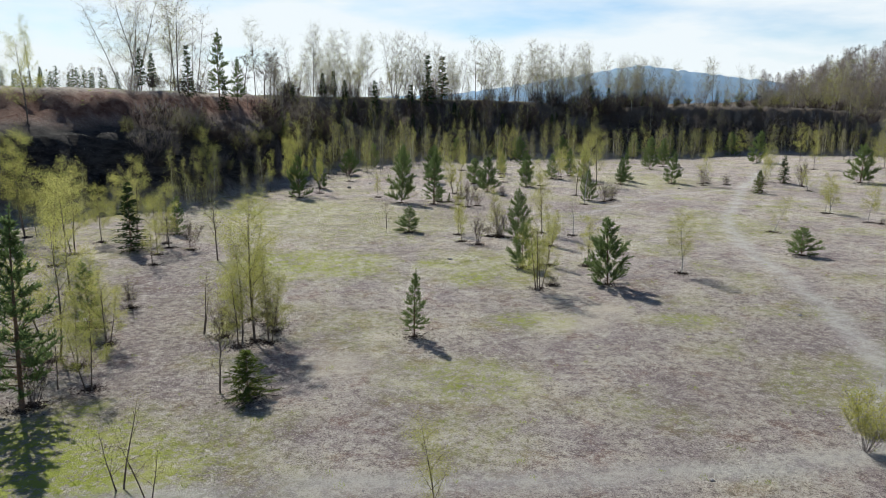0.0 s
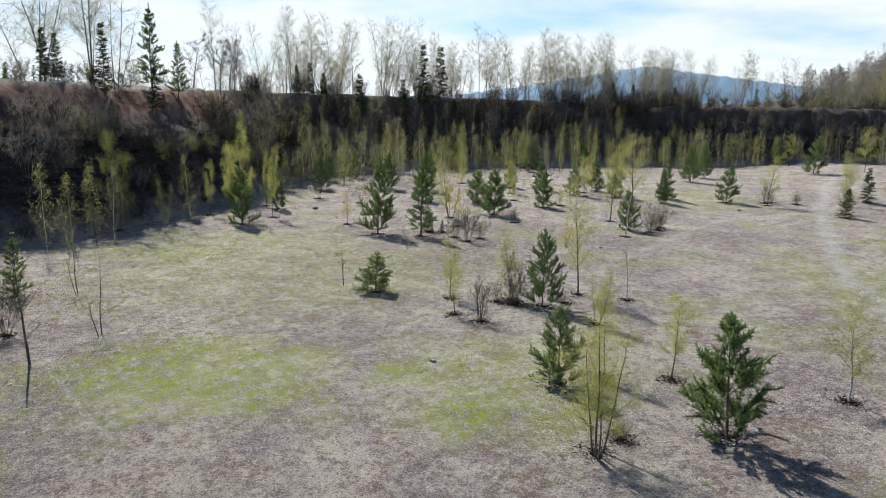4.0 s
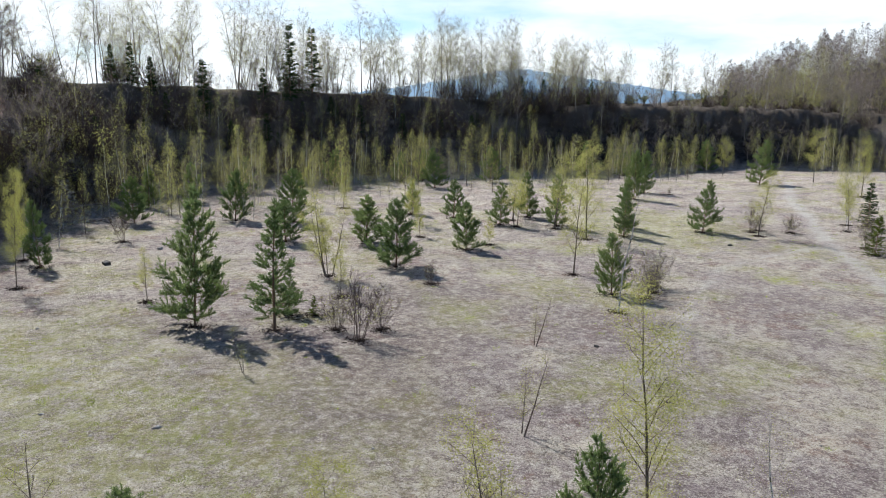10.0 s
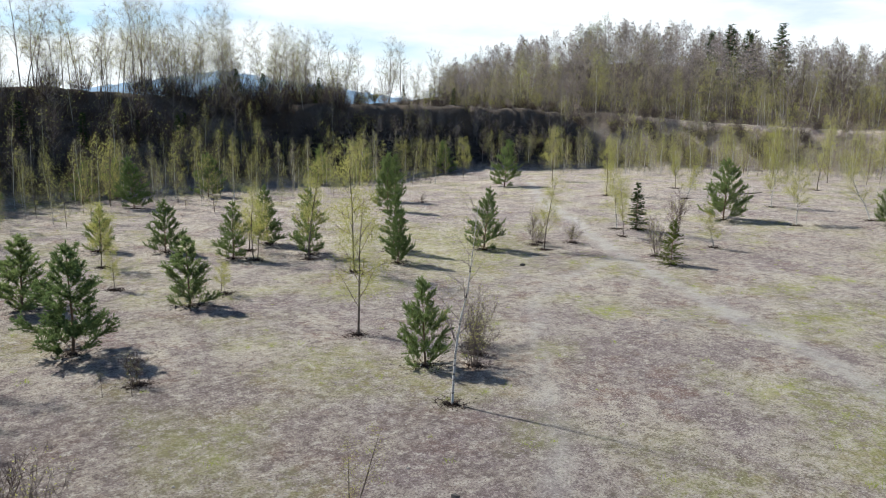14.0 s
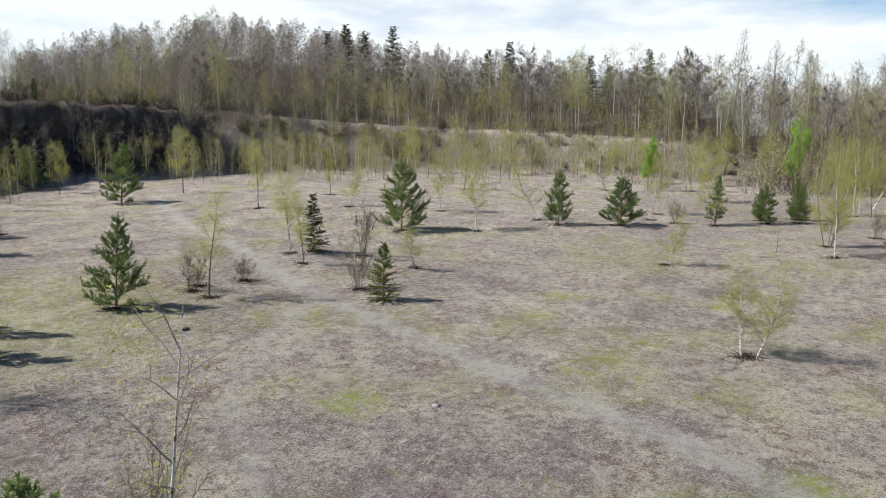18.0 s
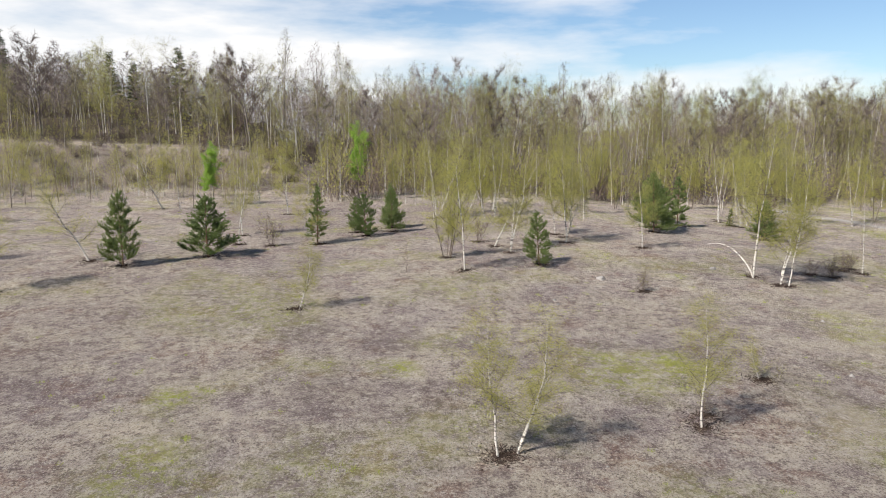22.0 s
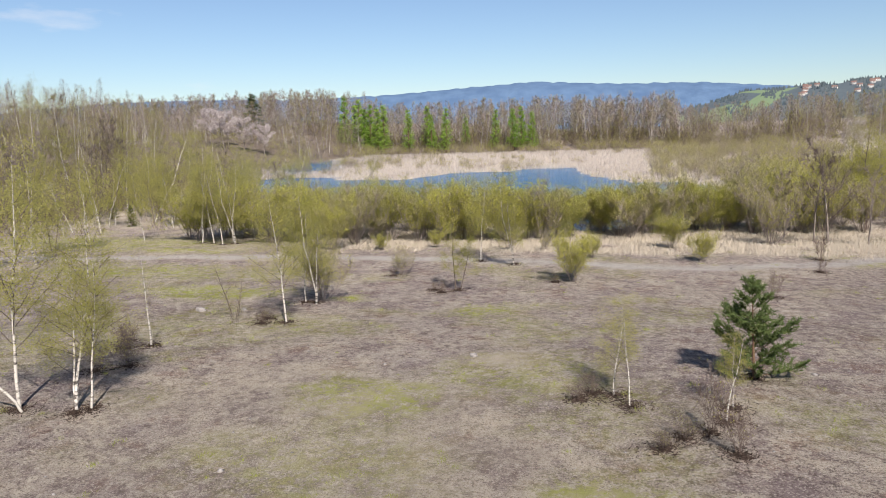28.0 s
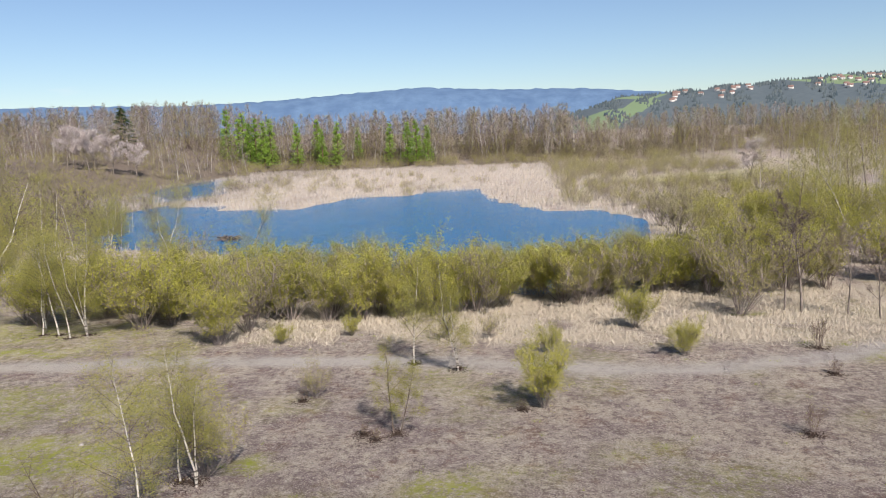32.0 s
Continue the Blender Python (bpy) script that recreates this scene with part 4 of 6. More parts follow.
add_kind("D", "bare_sapling", "sapling", "bare saplings", "thin bare sapling with dark leafless twigs",
         [(2.6, wooded(birch_shape(2.6, 81, 1, 0.05, 11, spreading=0.26, girth=0.009), MAT_YOUNG_BARK, MAT_TWIG, MAT_BIRCH_LEAF)), (3.0, wooded(birch_shape(3.0, 82, 2, 0.12, 9, spreading=0.22, girth=0.008), MAT_YOUNG_BARK, MAT_TWIG, MAT_BIRCH_LEAF))])
add_kind("K", "bare_shrub", "shrub", "bare shrubs", "leafless grey-brown shrub of many thin upright stems",
         [(2.2, wooded(shrub_shape(2.2, 91, 10, 0.02), MAT_YOUNG_BARK, MAT_TWIG, MAT_BIRCH_LEAF)), (2.4, wooded(shrub_shape(2.4, 92, 13, 0.05, 0.7), MAT_YOUNG_BARK, MAT_TWIG_RED, MAT_BIRCH_LEAF))])
add_kind("L", "willow_bush", "willow", "willow bushes by the pond", "round willow bush in fresh yellow-green leaf",
         [(4.0, wooded(shrub_shape(4.0, 101, 17, 1.5, 0.95, 0.058, 0.024, 3, 6), MAT_GREY_BARK, MAT_TWIG_GREY, MAT_WILLOW_LEAF)), (4.0, wooded(shrub_shape(4.0, 102, 17, 1.05, 0.85, 0.058, 0.024, 3, 6), MAT_GREY_BARK, MAT_TWIG_GREY, MAT_WILLOW_LEAF)),
          (4.5, wooded(shrub_shape(4.5, 103, 18, 0.4, 0.95, 0.055, 0.028, 3, 6), MAT_GREY_BARK, MAT_TWIG_GREY, MAT_WILLOW_LEAF))])
add_kind("F", "woodland_tree", "tree", "bare woodland trees", "tall grey-brown leafless woodland tree in early spring",
         [(14, wooded(broadleaf_shape(14, 111), MAT_GREY_BARK, MAT_TWIG_RED, MAT_BIRCH_LEAF)), (14, wooded(broadleaf_shape(14, 112, 0, 0.38), MAT_GREY_BARK, MAT_TWIG_GREY, MAT_BIRCH_LEAF)),
          (15, wooded(broadleaf_shape(15, 113, 0.5, 0.3), MAT_GREY_BARK, MAT_TWIG_RED, MAT_BIRCH_LEAF)), (13, wooded(broadleaf_shape(13, 114, 0, 0.36, fork=0.2), MAT_GREY_BARK, MAT_TWIG_RED, MAT_BIRCH_LEAF))])
add_kind("G", "tall_birch", "birch", "tall birches of the wood edge", "tall white-stemmed birch with yellow-green spring crown",
         [(13, wooded(birch_shape(13, 121, 1, 1.0, 26, 0.3, 0.16, 0.042, 0.022, 0.0055, 0.03, 0.025, 1.7), MAT_BIRCH_BARK, MAT_TWIG_RED, MAT_BIRCH_LEAF)), (13, wooded(birch_shape(13, 122, 1, 0.55, 26, 0.36, 0.15, 0.042, 0.022, 0.0055, 0.03, 0.025, 1.7), MAT_BIRCH_BARK, MAT_TWIG_RED, MAT_BIRCH_LEAF)),
          (14, wooded(birch_shape(14, 123, 1, 1.2, 26, 0.28, 0.16, 0.042, 0.022, 0.0055, 0.04, 0.03, 1.7), MAT_GREY_BARK, MAT_TWIG, MAT_BIRCH_LEAF)), (13, wooded(birch_shape(13, 124, 2, 0.8, 20, 0.3, 0.14, 0.042, 0.022, 0.005, 0.03, 0.03, 1.6), MAT_BIRCH_BARK, MAT_TWIG_GREY, MAT_BIRCH_LEAF))])
add_kind("R", "rim_birch", "birch", "birches on the quarry rim", "tall slim grey birch, almost leafless, on the rim",
         [(12, wooded(birch_shape(12, 131, 1, 0.10, 34, 0.2, 0.19, 0.05, 0.028, 0.0055, fine=2.6), MAT_GREY_BARK, MAT_TWIG_GREY, MAT_BIRCH_LEAF)), (12, wooded(birch_shape(12, 132, 2, 0.12, 26, 0.2, 0.16, 0.05, 0.028, 0.005, fine=2.4), MAT_GREY_BARK, MAT_TWIG_GREY, MAT_BIRCH_LEAF)),
          (12, wooded(birch_shape(12, 133, 1, 0.14, 32, 0.25, 0.2, 0.05, 0.028, 0.0055, 0.09, fine=2.6), MAT_GREY_BARK, MAT_TWIG_GREY, MAT_BIRCH_LEAF)), (12, wooded(birch_shape(12, 134, 3, 0.06, 22, 0.2, 0.15, 0.05, 0.028, 0.0045, fine=2.2), MAT_GREY_BARK, MAT_TWIG_GREY, MAT_BIRCH_LEAF))])
add_kind("N", "bare_birch", "birch", "bare trees on the quarry face", "slim pale leafless tree standing on the quarry face",
         [(7, wooded(birch_shape(7, 135, 1, 0.03, 26, 0.12, 0.2, 0.035, 0.022, 0.006, fine=1.8), MAT_GREY_BARK, MAT_TWIG_GREY, MAT_BIRCH_LEAF)), (7, wooded(birch_shape(7, 136, 3, 0.03, 17, 0.1, 0.18, 0.035, 0.022, 0.005, fine=1.6), MAT_GREY_BARK, MAT_TWIG_GREY, MAT_BIRCH_LEAF))])
add_kind("E", "tall_spruce", "spruce", "tall spruces", "tall dark green spruce with drooping boughs",
         [(12, needled(spruce_shape(12, 141, 0.17, 1.0), MAT_PINE_BARK, MAT_SPRUCE)), (12, needled(spruce_shape(12, 142, 0.2, 0.9, low=0.15), MAT_PINE_BARK, MAT_SPRUCE))])
add_kind("Y", "larch_tree", "larch", "larches beyond the pond", "tall larch with bright fresh green needles",
         [(17, needled(spruce_shape(17, 151, 0.17, 0.8, 0.1, 0.12), MAT_PINE_BARK, MAT_LARCH)), (16, needled(spruce_shape(16, 152, 0.18, 0.8, 0.1, 0.08), MAT_PINE_BARK, MAT_LARCH))])
add_kind("C", "blossom_tree", "cherry tree", "blossoming trees", "wild cherry tree covered in white blossom",
         [(9, wooded(broadleaf_shape(9, 161, 3.6, 0.42, leaf=0.085), MAT_GREY_BARK, MAT_TWIG_RED, MAT_BLOSSOM, "white blossom"))])
add_kind("U", "face_shrub", "shrub", "shrubs on the quarry face", "dense dark leafless shrub clinging to the quarry face",
         [(3.0, wooded(shrub_shape(3.0, 171, 11, 0.0, 0.9, 0.05, 0.026, 3, 6), MAT_YOUNG_BARK, MAT_TWIG_SHADED, MAT_BIRCH_LEAF)), (3.4, wooded(shrub_shape(3.4, 172, 11, 0.25, 0.8, 0.045, 0.026, 3, 6), MAT_YOUNG_BARK, MAT_TWIG_SHADED, MAT_BIRCH_LEAF)),
          (3.2, wooded(shrub_shape(3.2, 173, 11, 0.06, 0.85, 0.045, 0.026, 3, 6), MAT_YOUNG_BARK, MAT_TWIG_GREY, MAT_BIRCH_LEAF)), (3.2, wooded(shrub_shape(3.2, 174, 11, 0.5, 0.8, 0.045, 0.026, 3, 6), MAT_YOUNG_BARK, MAT_TWIG, MAT_BIRCH_LEAF))])
add_kind("u", "face_shrub", "shrub", "", "leafless shrub",
         [(3.0, wooded(bush_shape(3.0, 175, 30, 380), MAT_YOUNG_BARK, MAT_TWIG_SHADED, MAT_BIRCH_LEAF)), (3.0, wooded(bush_shape(3.0, 176, 60, 380), MAT_YOUNG_BARK, MAT_TWIG_SHADED, MAT_BIRCH_LEAF)),
          (3.0, wooded(bush_shape(3.0, 177, 90, 380), MAT_YOUNG_BARK, MAT_TWIG_RED, MAT_BIRCH_LEAF)), (3.0, wooded(bush_shape(3.0, 178, 30, 380), MAT_YOUNG_BARK, MAT_TWIG_SHADED, MAT_BIRCH_LEAF))])
add_kind("f", "far_tree", "tree", "", "leafless woodland tree",
         [(15, wooded(far_shape(15, 181, 0, 0.21, 0.25, 0.04, stem=0.006, twig_count=330), MAT_GREY_BARK, MAT_TWIG_RED, MAT_BIRCH_LEAF)), (15, wooded(far_shape(15, 182, 0.4, 0.22, 0.3, 0.04, stem=0.006, twig_count=330), MAT_GREY_BARK, MAT_TWIG_GREY, MAT_BIRCH_LEAF)),
          (15, wooded(far_shape(15, 183, 0, 0.18, 0.2, 0.04, stem=0.006, twig_count=330), MAT_GREY_BARK, MAT_TWIG_GREY, MAT_BIRCH_LEAF)), (15, wooded(far_shape(15, 184, 0, 0.21, 0.3, 0.04, stem=0.006, twig_count=330), MAT_YOUNG_BARK, MAT_TWIG, MAT_BIRCH_LEAF))])
add_kind("g", "far_birch", "birch", "", "birch in young leaf",
         [(15, wooded(far_shape(15, 191, 2.2, 0.13, 0.26, 0.034, 0.062, 0.0055, 270), MAT_GREY_BARK, MAT_TWIG_RED, MAT_BIRCH_LEAF)), (15, wooded(far_shape(15, 192, 1.7, 0.12, 0.3, 0.034, 0.062, 0.0055, 270), MAT_BIRCH_BARK, MAT_TWIG_RED, MAT_BIRCH_LEAF)),
          (15, wooded(far_shape(15, 193, 1.2, 0.12, 0.34, 0.034, 0.062, 0.0055, 270), MAT_BIRCH_BARK, MAT_TWIG_GREY, MAT_BIRCH_LEAF)), (15, wooded(far_shape(15, 194, 2.0, 0.12, 0.2, 0.034, 0.062, 0.0055, 270), MAT_BIRCH_BARK, MAT_TWIG_GREY, MAT_BIRCH_LEAF))])
add_kind("q", "far_tree", "tree", "", "leafless woodland tree",
         [(12, wooded(far_shape(12, 251, 0, 0.28, 0.12, 0.085, stem=0.006, twig_count=420, upright=0.35), MAT_GREY_BARK, MAT_TWIG_GREY, MAT_BIRCH_LEAF)), (12, wooded(far_shape(12, 252, 0, 0.25, 0.15, 0.085, stem=0.006, twig_count=420, upright=0.35), MAT_GREY_BARK, MAT_TWIG_GREY, MAT_BIRCH_LEAF)),
          (12, wooded(far_shape(12, 253, 0.25, 0.26, 0.1, 0.085, 0.07, 0.006, 400, 0.35), MAT_GREY_BARK, MAT_TWIG_RED, MAT_BIRCH_LEAF)), (12, wooded(far_shape(12, 254, 0.9, 0.25, 0.15, 0.085, 0.07, 0.006, 340, 0.35), MAT_GREY_BARK, MAT_TWIG_GREY, MAT_BIRCH_LEAF))])
add_kind("k", "far_tree", "tree", "", "woodland tree far beyond the pond",
         [(15, wooded(far_shape(15, 261, 0, 0.22, 0.2, 0.21, stem=0.007, twig_count=130), MAT_BIRCH_BARK, MAT_TWIG_GREY, MAT_BIRCH_LEAF)), (15, wooded(far_shape(15, 262, 0.8, 0.2, 0.2, 0.21, 0.16, 0.007, 120), MAT_BIRCH_BARK, MAT_TWIG_GREY, MAT_BIRCH_LEAF)),
          (15, wooded(far_shape(15, 263, 1.5, 0.15, 0.25, 0.17, 0.16, 0.007, 110), MAT_BIRCH_BARK, MAT_TWIG_GREY, MAT_BIRCH_LEAF)), (15, wooded(far_shape(15, 264, 1.4, 0.17, 0.2, 0.18, 0.16, 0.007, 110), MAT_GREY_BARK, MAT_TWIG, MAT_BIRCH_LEAF))])
add_kind("e", "far_spruce", "spruce", "", "dark spruce", [(12, needled(spruce_shape(12, 201, 0.24, 1.3), MAT_PINE_BARK, MAT_SPRUCE))])
add_kind("d", "far_spruce", "spruce", "", "dark spruce", [(12, needled(spruce_shape(12, 202, 0.2, 0.3), MAT_PINE_BARK, MAT_SPRUCE))])
add_kind("l", "willow_bush", "willow", "bushes round the far shore", "rounded grey-green willow bush in young leaf",
         [(4.0, wooded(bush_shape(4.0, 211, 230), MAT_GREY_BARK, MAT_TWIG_GREY, MAT_WILLOW_LEAF)), (4.0, wooded(bush_shape(4.0, 212, 130), MAT_GREY_BARK, MAT_TWIG_GREY, MAT_WILLOW_LEAF))])
add_kind("h", "undergrowth", "shrub", "", "woodland undergrowth",
         [(3.0, wooded(bush_shape(3.0, 221, 60), MAT_YOUNG_BARK, MAT_TWIG, MAT_BIRCH_LEAF)), (3.0, wooded(bush_shape(3.0, 222, 190), MAT_YOUNG_BARK, MAT_TWIG_RED, MAT_BIRCH_LEAF))])
add_kind("b", "birch_sapling", "birch", "birches at the foot of the face", "slim young birch with yellow-green spring leaves",
         [(5, wooded(far_shape(5, 231, 3.5, 0.13, 0.08, 0.014, 0.034, 0.0055, 170), MAT_YOUNG_BARK, MAT_TWIG, MAT_BIRCH_LEAF)), (5, wooded(far_shape(5, 232, 2.2, 0.14, 0.1, 0.014, 0.034, 0.0055, 190), MAT_BIRCH_BARK, MAT_TWIG_RED, MAT_BIRCH_LEAF)),
          (5, wooded(far_shape(5, 233, 3.8, 0.12, 0.12, 0.014, 0.034, 0.0055, 170), MAT_BIRCH_BARK, MAT_TWIG_RED, MAT_BIRCH_LEAF)), (5, wooded(far_shape(5, 234, 1.4, 0.14, 0.12, 0.014, 0.034, 0.006, 190), MAT_BIRCH_BARK, MAT_TWIG_GREY, MAT_BIRCH_LEAF))])
add_kind("Z", "young_maple", "maple", "fresh green young trees", "small slim tree in bright fresh green leaf",
         [(6, wooded(birch_shape(6, 241, 1, 1.7, 18, 0.25, 0.15, 0.09, 0.02, 0.007), MAT_GREY_BARK, MAT_TWIG, MAT_LARCH))])
add_kind("z", "far_tree", "tree", "", "tree in fresh green leaf", [(15, wooded(far_shape(15, 271, 5.0, 0.24, 0.2, 0.05, 0.09, 0.007, 200, 0.6), MAT_GREY_BARK, MAT_TWIG, MAT_FRESH))])
pick = random.Random(7)


def plant(key, x, y, h, wide=1.0, group="", label="", variant=None):
    """One plant of a kind, of that height, rooted in the ground."""
    kind = KINDS[key]
    i = pick.randrange(len(kind["builds"])) if variant is None else variant
    ref, parts = kind["builds"][i]
    s = h / ref
    turn = pick.uniform(0, 360)
    place = Matrix.Translation((x, y, ground_z(x, y) - 0.03)) @ Matrix.Rotation(radians(turn), 4, "Z") @ Matrix.Diagonal((s * wide, s * wide, s, 1))
    if i not in kind["thing"]:
        ob = new(kind["name"])
        for pname, shape, mat, plabel in parts:
            child = new(pname, mesh_from(pname, *shape.arrays(), mat if isinstance(mat, tuple) else [mat], shape.index, smooth_shade=pname == "trunk"))
            child.parent = ob
            tagged(child, plabel, kind="" if pname == "trunk" else "stuff")
        kind["thing"][i] = ob
        ob.matrix_basis = place
    else:
        first = kind["thing"][i]
        ob = copy_thing(first, place @ Matrix.Diagonal([1 / v for v in first.scale] + [1]))
    return tagged(ob, label or kind["label"], kind["category"], group or kind["group"])


def woods(name, label, places):
    """A far wood as one mesh: places are (kind, x, y, height)."""
    vs, fs, mi, mats, n = [], [], [], [], 0
    pts = np.array([(p[1], p[2]) for p in places])
    zs = lie(pts[:, 0], pts[:, 1])[0]
    for (key, x, y, h), z in zip(places, zs):
        ref, parts = pick.choice(KINDS[key]["builds"])
        a, s = pick.uniform(0, 6.283), h / ref
        c, d = math.cos(a) * s, math.sin(a) * s
        rot = np.array([[c, d, 0], [-d, c, 0], [0, 0, s]])
        for pname, shape, mat, _ in parts:
            v, f = shape.arrays()
            own = mat if isinstance(mat, tuple) else (mat,)
            mats += [q for q in own if q not in mats]
            vs.append(v @ rot + np.array([x, y, z - 0.05]))
            fs.append(f + n)
            slot = np.array([mats.index(q) for q in own])
            mi.append(slot[shape.index.astype(int)] if shape.index is not None else np.full(len(f), slot[0]))
            n += len(v)
    return tagged(new(name, mesh_from(name, np.concatenate(vs), np.concatenate(fs), mats, np.concatenate(mi))), label, "wood", kind="stuff")



# ---- plants on the quarry floor ----
plant("B", -44.4, 78.6, 7.1, 0.6)
plant("B", -38.0, 66.1, 7.7)
plant("B", -31.6, 53.1, 7.8)
plant("B", -27.1, 49.0, 5.1)
plant("B", -24.9, 51.2, 4.1)
plant("B", -24.9, 47.2, 6.1)
plant("B", -24.5, 43.9, 6.0)
plant("B", -23.5, 53.6, 5.8)
plant("B", -20.5, 38.1, 6.2)
plant("B", -19.4, 31.2, 3.1)
plant("B", -19.3, 49.4, 4.4)
plant("B", -18.4, 44.2, 2.9)
plant("B", -16.8, 32.8, 3.6)
plant("B", -16.3, 28.5, 5.7)
plant("B", -15.0, 30.6, 3.4)
plant("B", -15.0, 27.9, 3.1)
plant("B", -13.4, 25.6, 3.3)
plant("B", -9.1, 30.6, 4.7)
plant("B", -8.6, 31.4, 6.6)
plant("B", -7.9, 31.2, 4.1)
plant("B", -0.1, 16.7, 3.1)
plant("B", -19.2, 47.0, 3.5)
plant("B", -9.5, 34.3, 4.8)
plant("B", -24.7, 75.2, 7.2, 0.6)
plant("B", -17.2, 82.6, 7.6, 0.6)
plant("B", -16.6, 89.1, 5.0, 0.6)
plant("B", 1.4, 53.2, 2.6)
plant("B", 6.9, 45.4, 3.1)
plant("B", 9.3, 45.2, 3.2)
plant("B", 18.9, 97.5, 5.8)
plant("B", -20.8, 95.3, 6.8, 0.6)
plant("B", -20.2, 83.2, 4.6, 0.6)
plant("B", -16.8, 79.1, 6.2, 0.6)
plant("B", -14.4, 82.4, 5.7, 0.6)
plant("B", -7.3, 79.0, 2.5)
plant("B", -1.0, 111.6, 3.3)
plant("B", 1.2, 56.2, 3.1)
plant("B", 4.3, 56.1, 3.7)
plant("B", 7.9, 100.3, 3.6)
plant("B", 8.0, 57.1, 5.6)
plant("B", 16.5, 101.4, 4.0)
plant("B", 20.0, 93.4, 6.9)
plant("B", 1.9, 79.6, 2.6)
plant("B", 2.7, 108.1, 3.5)
plant("B", 7.9, 95.0, 2.2)
plant("B", 12.4, 92.1, 1.9)
plant("B", 16.1, 98.7, 4.1)
plant("B", 15.5, 83.3, 5.6)
plant("B", 34.1, 93.9, 4.9)
plant("B", 57.0, 138.6, 5.2)
plant("B", 58.1, 112.6, 5.7)
plant("B", 63.0, 127.2, 6.3)
plant("B", 43.1, 95.5, 4.0)
plant("B", 69.5, 113.2, 4.5)
plant("B", 84.3, 105.2, 5.3)
plant("B", 48.6, 30.0, 3.9)
plant("B", 14.3, -19.3, 9.1)
plant("D", -14.8, 45.9, 4.8)
plant("D", -14.6, 25.6, 2.7)
plant("D", -14.4, 29.2, 3.2)
plant("D", -11.3, 32.2, 3.4)
plant("D", -9.0, 18.4, 2.8)
plant("D", -8.4, 25.5, 3.0)
plant("D", -8.1, 18.1, 2.3)
plant("D", -17.9, 55.7, 3.0)
plant("D", -13.6, 49.2, 3.1)
plant("D", -4.7, 58.6, 2.7)
plant("D", -1.7, 69.0, 1.7)
plant("D", 6.8, 63.1, 2.8)
plant("D", 5.7, 81.1, 1.0)
plant("D", 6.5, 80.7, 1.3)
plant("D", 9.5, 71.0, 2.4)
plant("D", 60.4, 71.0, 2.1)
plant("D", 41.9, 60.7, 1.1)
plant("D", 57.8, 38.7, 3.4)
plant("D", 57.0, 40.0, 1.9)
plant("D", 62.7, 31.4, 1.1)
plant("J", -7.2, 25.0, 1.9, 1.9)
plant("J", 0.6, 76.2, 1.0)
plant("J", 38.4, 86.9, 2.8)
plant("J", 103.0, -6.6, 2.3)
plant("J", 82.3, 38.7, 1.7)
plant("J", 94.6, 0.4, 2.5)
plant("K", -16.2, 35.8, 1.8)
plant("K", -14.6, 24.0, 2.5)
plant("K", -20.1, 51.0, 3.0)
plant("K", -17.6, 49.0, 2.5)
plant("K", -10.2, 31.9, 2.2)
plant("K", -8.0, 32.7, 1.5)
plant("K", 34.5, 95.5, 2.5)
plant("K", 39.6, 89.2, 2.8)
plant("K", 2.6, 52.2, 2.2)
plant("K", 4.5, 55.7, 2.7)
plant("K", -12.4, 94.4, 2.4)
plant("K", 1.6, 73.8, 2.1)
plant("K", 6.8, 81.7, 1.4)
plant("K", 19.0, 79.9, 2.2)
plant("K", 2.5, 72.3, 3.0)
plant("K", 3.5, 73.9, 1.8)
plant("K", 17.6, 77.9, 2.4)
plant("K", 38.9, 118.4, 0.9)
plant("K", 47.0, 93.9, 3.6)
plant("K", 69.8, 65.0, 2.0)
plant("K", 70.9, 79.2, 2.3)
plant("K", 35.9, 50.4, 1.5)
plant("K", 55.3, 59.3, 1.4)
plant("K", 96.0, 25.3, 2.5)
plant("K", 36.5, 49.1, 2.0)
plant("K", 93.3, -3.2, 3.5)
plant("K", 20.0, 1.3, 4.5)
plant("K", 22.0, -40.7, 3.9)
plant("K", 25.9, -35.4, 3.8)
plant("K", 27.1, 18.2, 2.1)
plant("K", 28.0, 22.5, 1.0)
plant("K", 31.8, 29.8, 1.6)
plant("L", 13.6, 21.2, 2.2)
plant("L", 42.3, 27.0, 3.1)
plant("L", 53.4, 25.9, 1.9)
plant("L", 55.1, 34.3, 3.4)
plant("L", 9.0, -60.5, 3.7)
plant("L", 24.3, -1.3, 5.0)
plant("L", 28.6, 9.0, 5.4)
plant("L", 29.1, 2.4, 6.2)
plant("L", 30.7, 0.1, 3.4)
plant("L", 33.1, 2.2, 4.7)
plant("L", 34.4, 19.2, 2.1)
plant("L", 36.3, 13.3, 2.8)
plant("L", 36.5, 1.9, 4.0)
plant("L", 38.8, 1.8, 2.6)
plant("L", 41.7, 19.0, 1.8)
plant("L", 42.1, 2.6, 4.5)
plant("L", 44.6, 5.5, 4.3)
plant("L", 45.3, 16.1, 1.7)
plant("L", 46.7, 7.4, 5.3)
plant("L", 47.9, 16.0, 1.9)
plant("L", 49.7, 8.4, 5.7)
plant("L", 52.1, 9.4, 3.9)
plant("L", 54.2, 15.0, 1.4)
plant("L", 54.8, 9.3, 5.2)
plant("L", 57.1, 10.4, 4.9)
plant("L", 58.1, 17.1, 1.3)
plant("L", 59.8, 10.2, 5.8)
plant("L", 61.4, 14.1, 5.3)
plant("L", 62.1, 17.3, 4.2)
plant("L", 68.4, 11.0, 4.7)
plant("L", 69.8, 12.6, 5.9)
plant("M", 5.5, 39.8, 4.3)
plant("M", 7.9, 51.8, 2.7)
plant("M", 1.3, 84.2, 4.7)
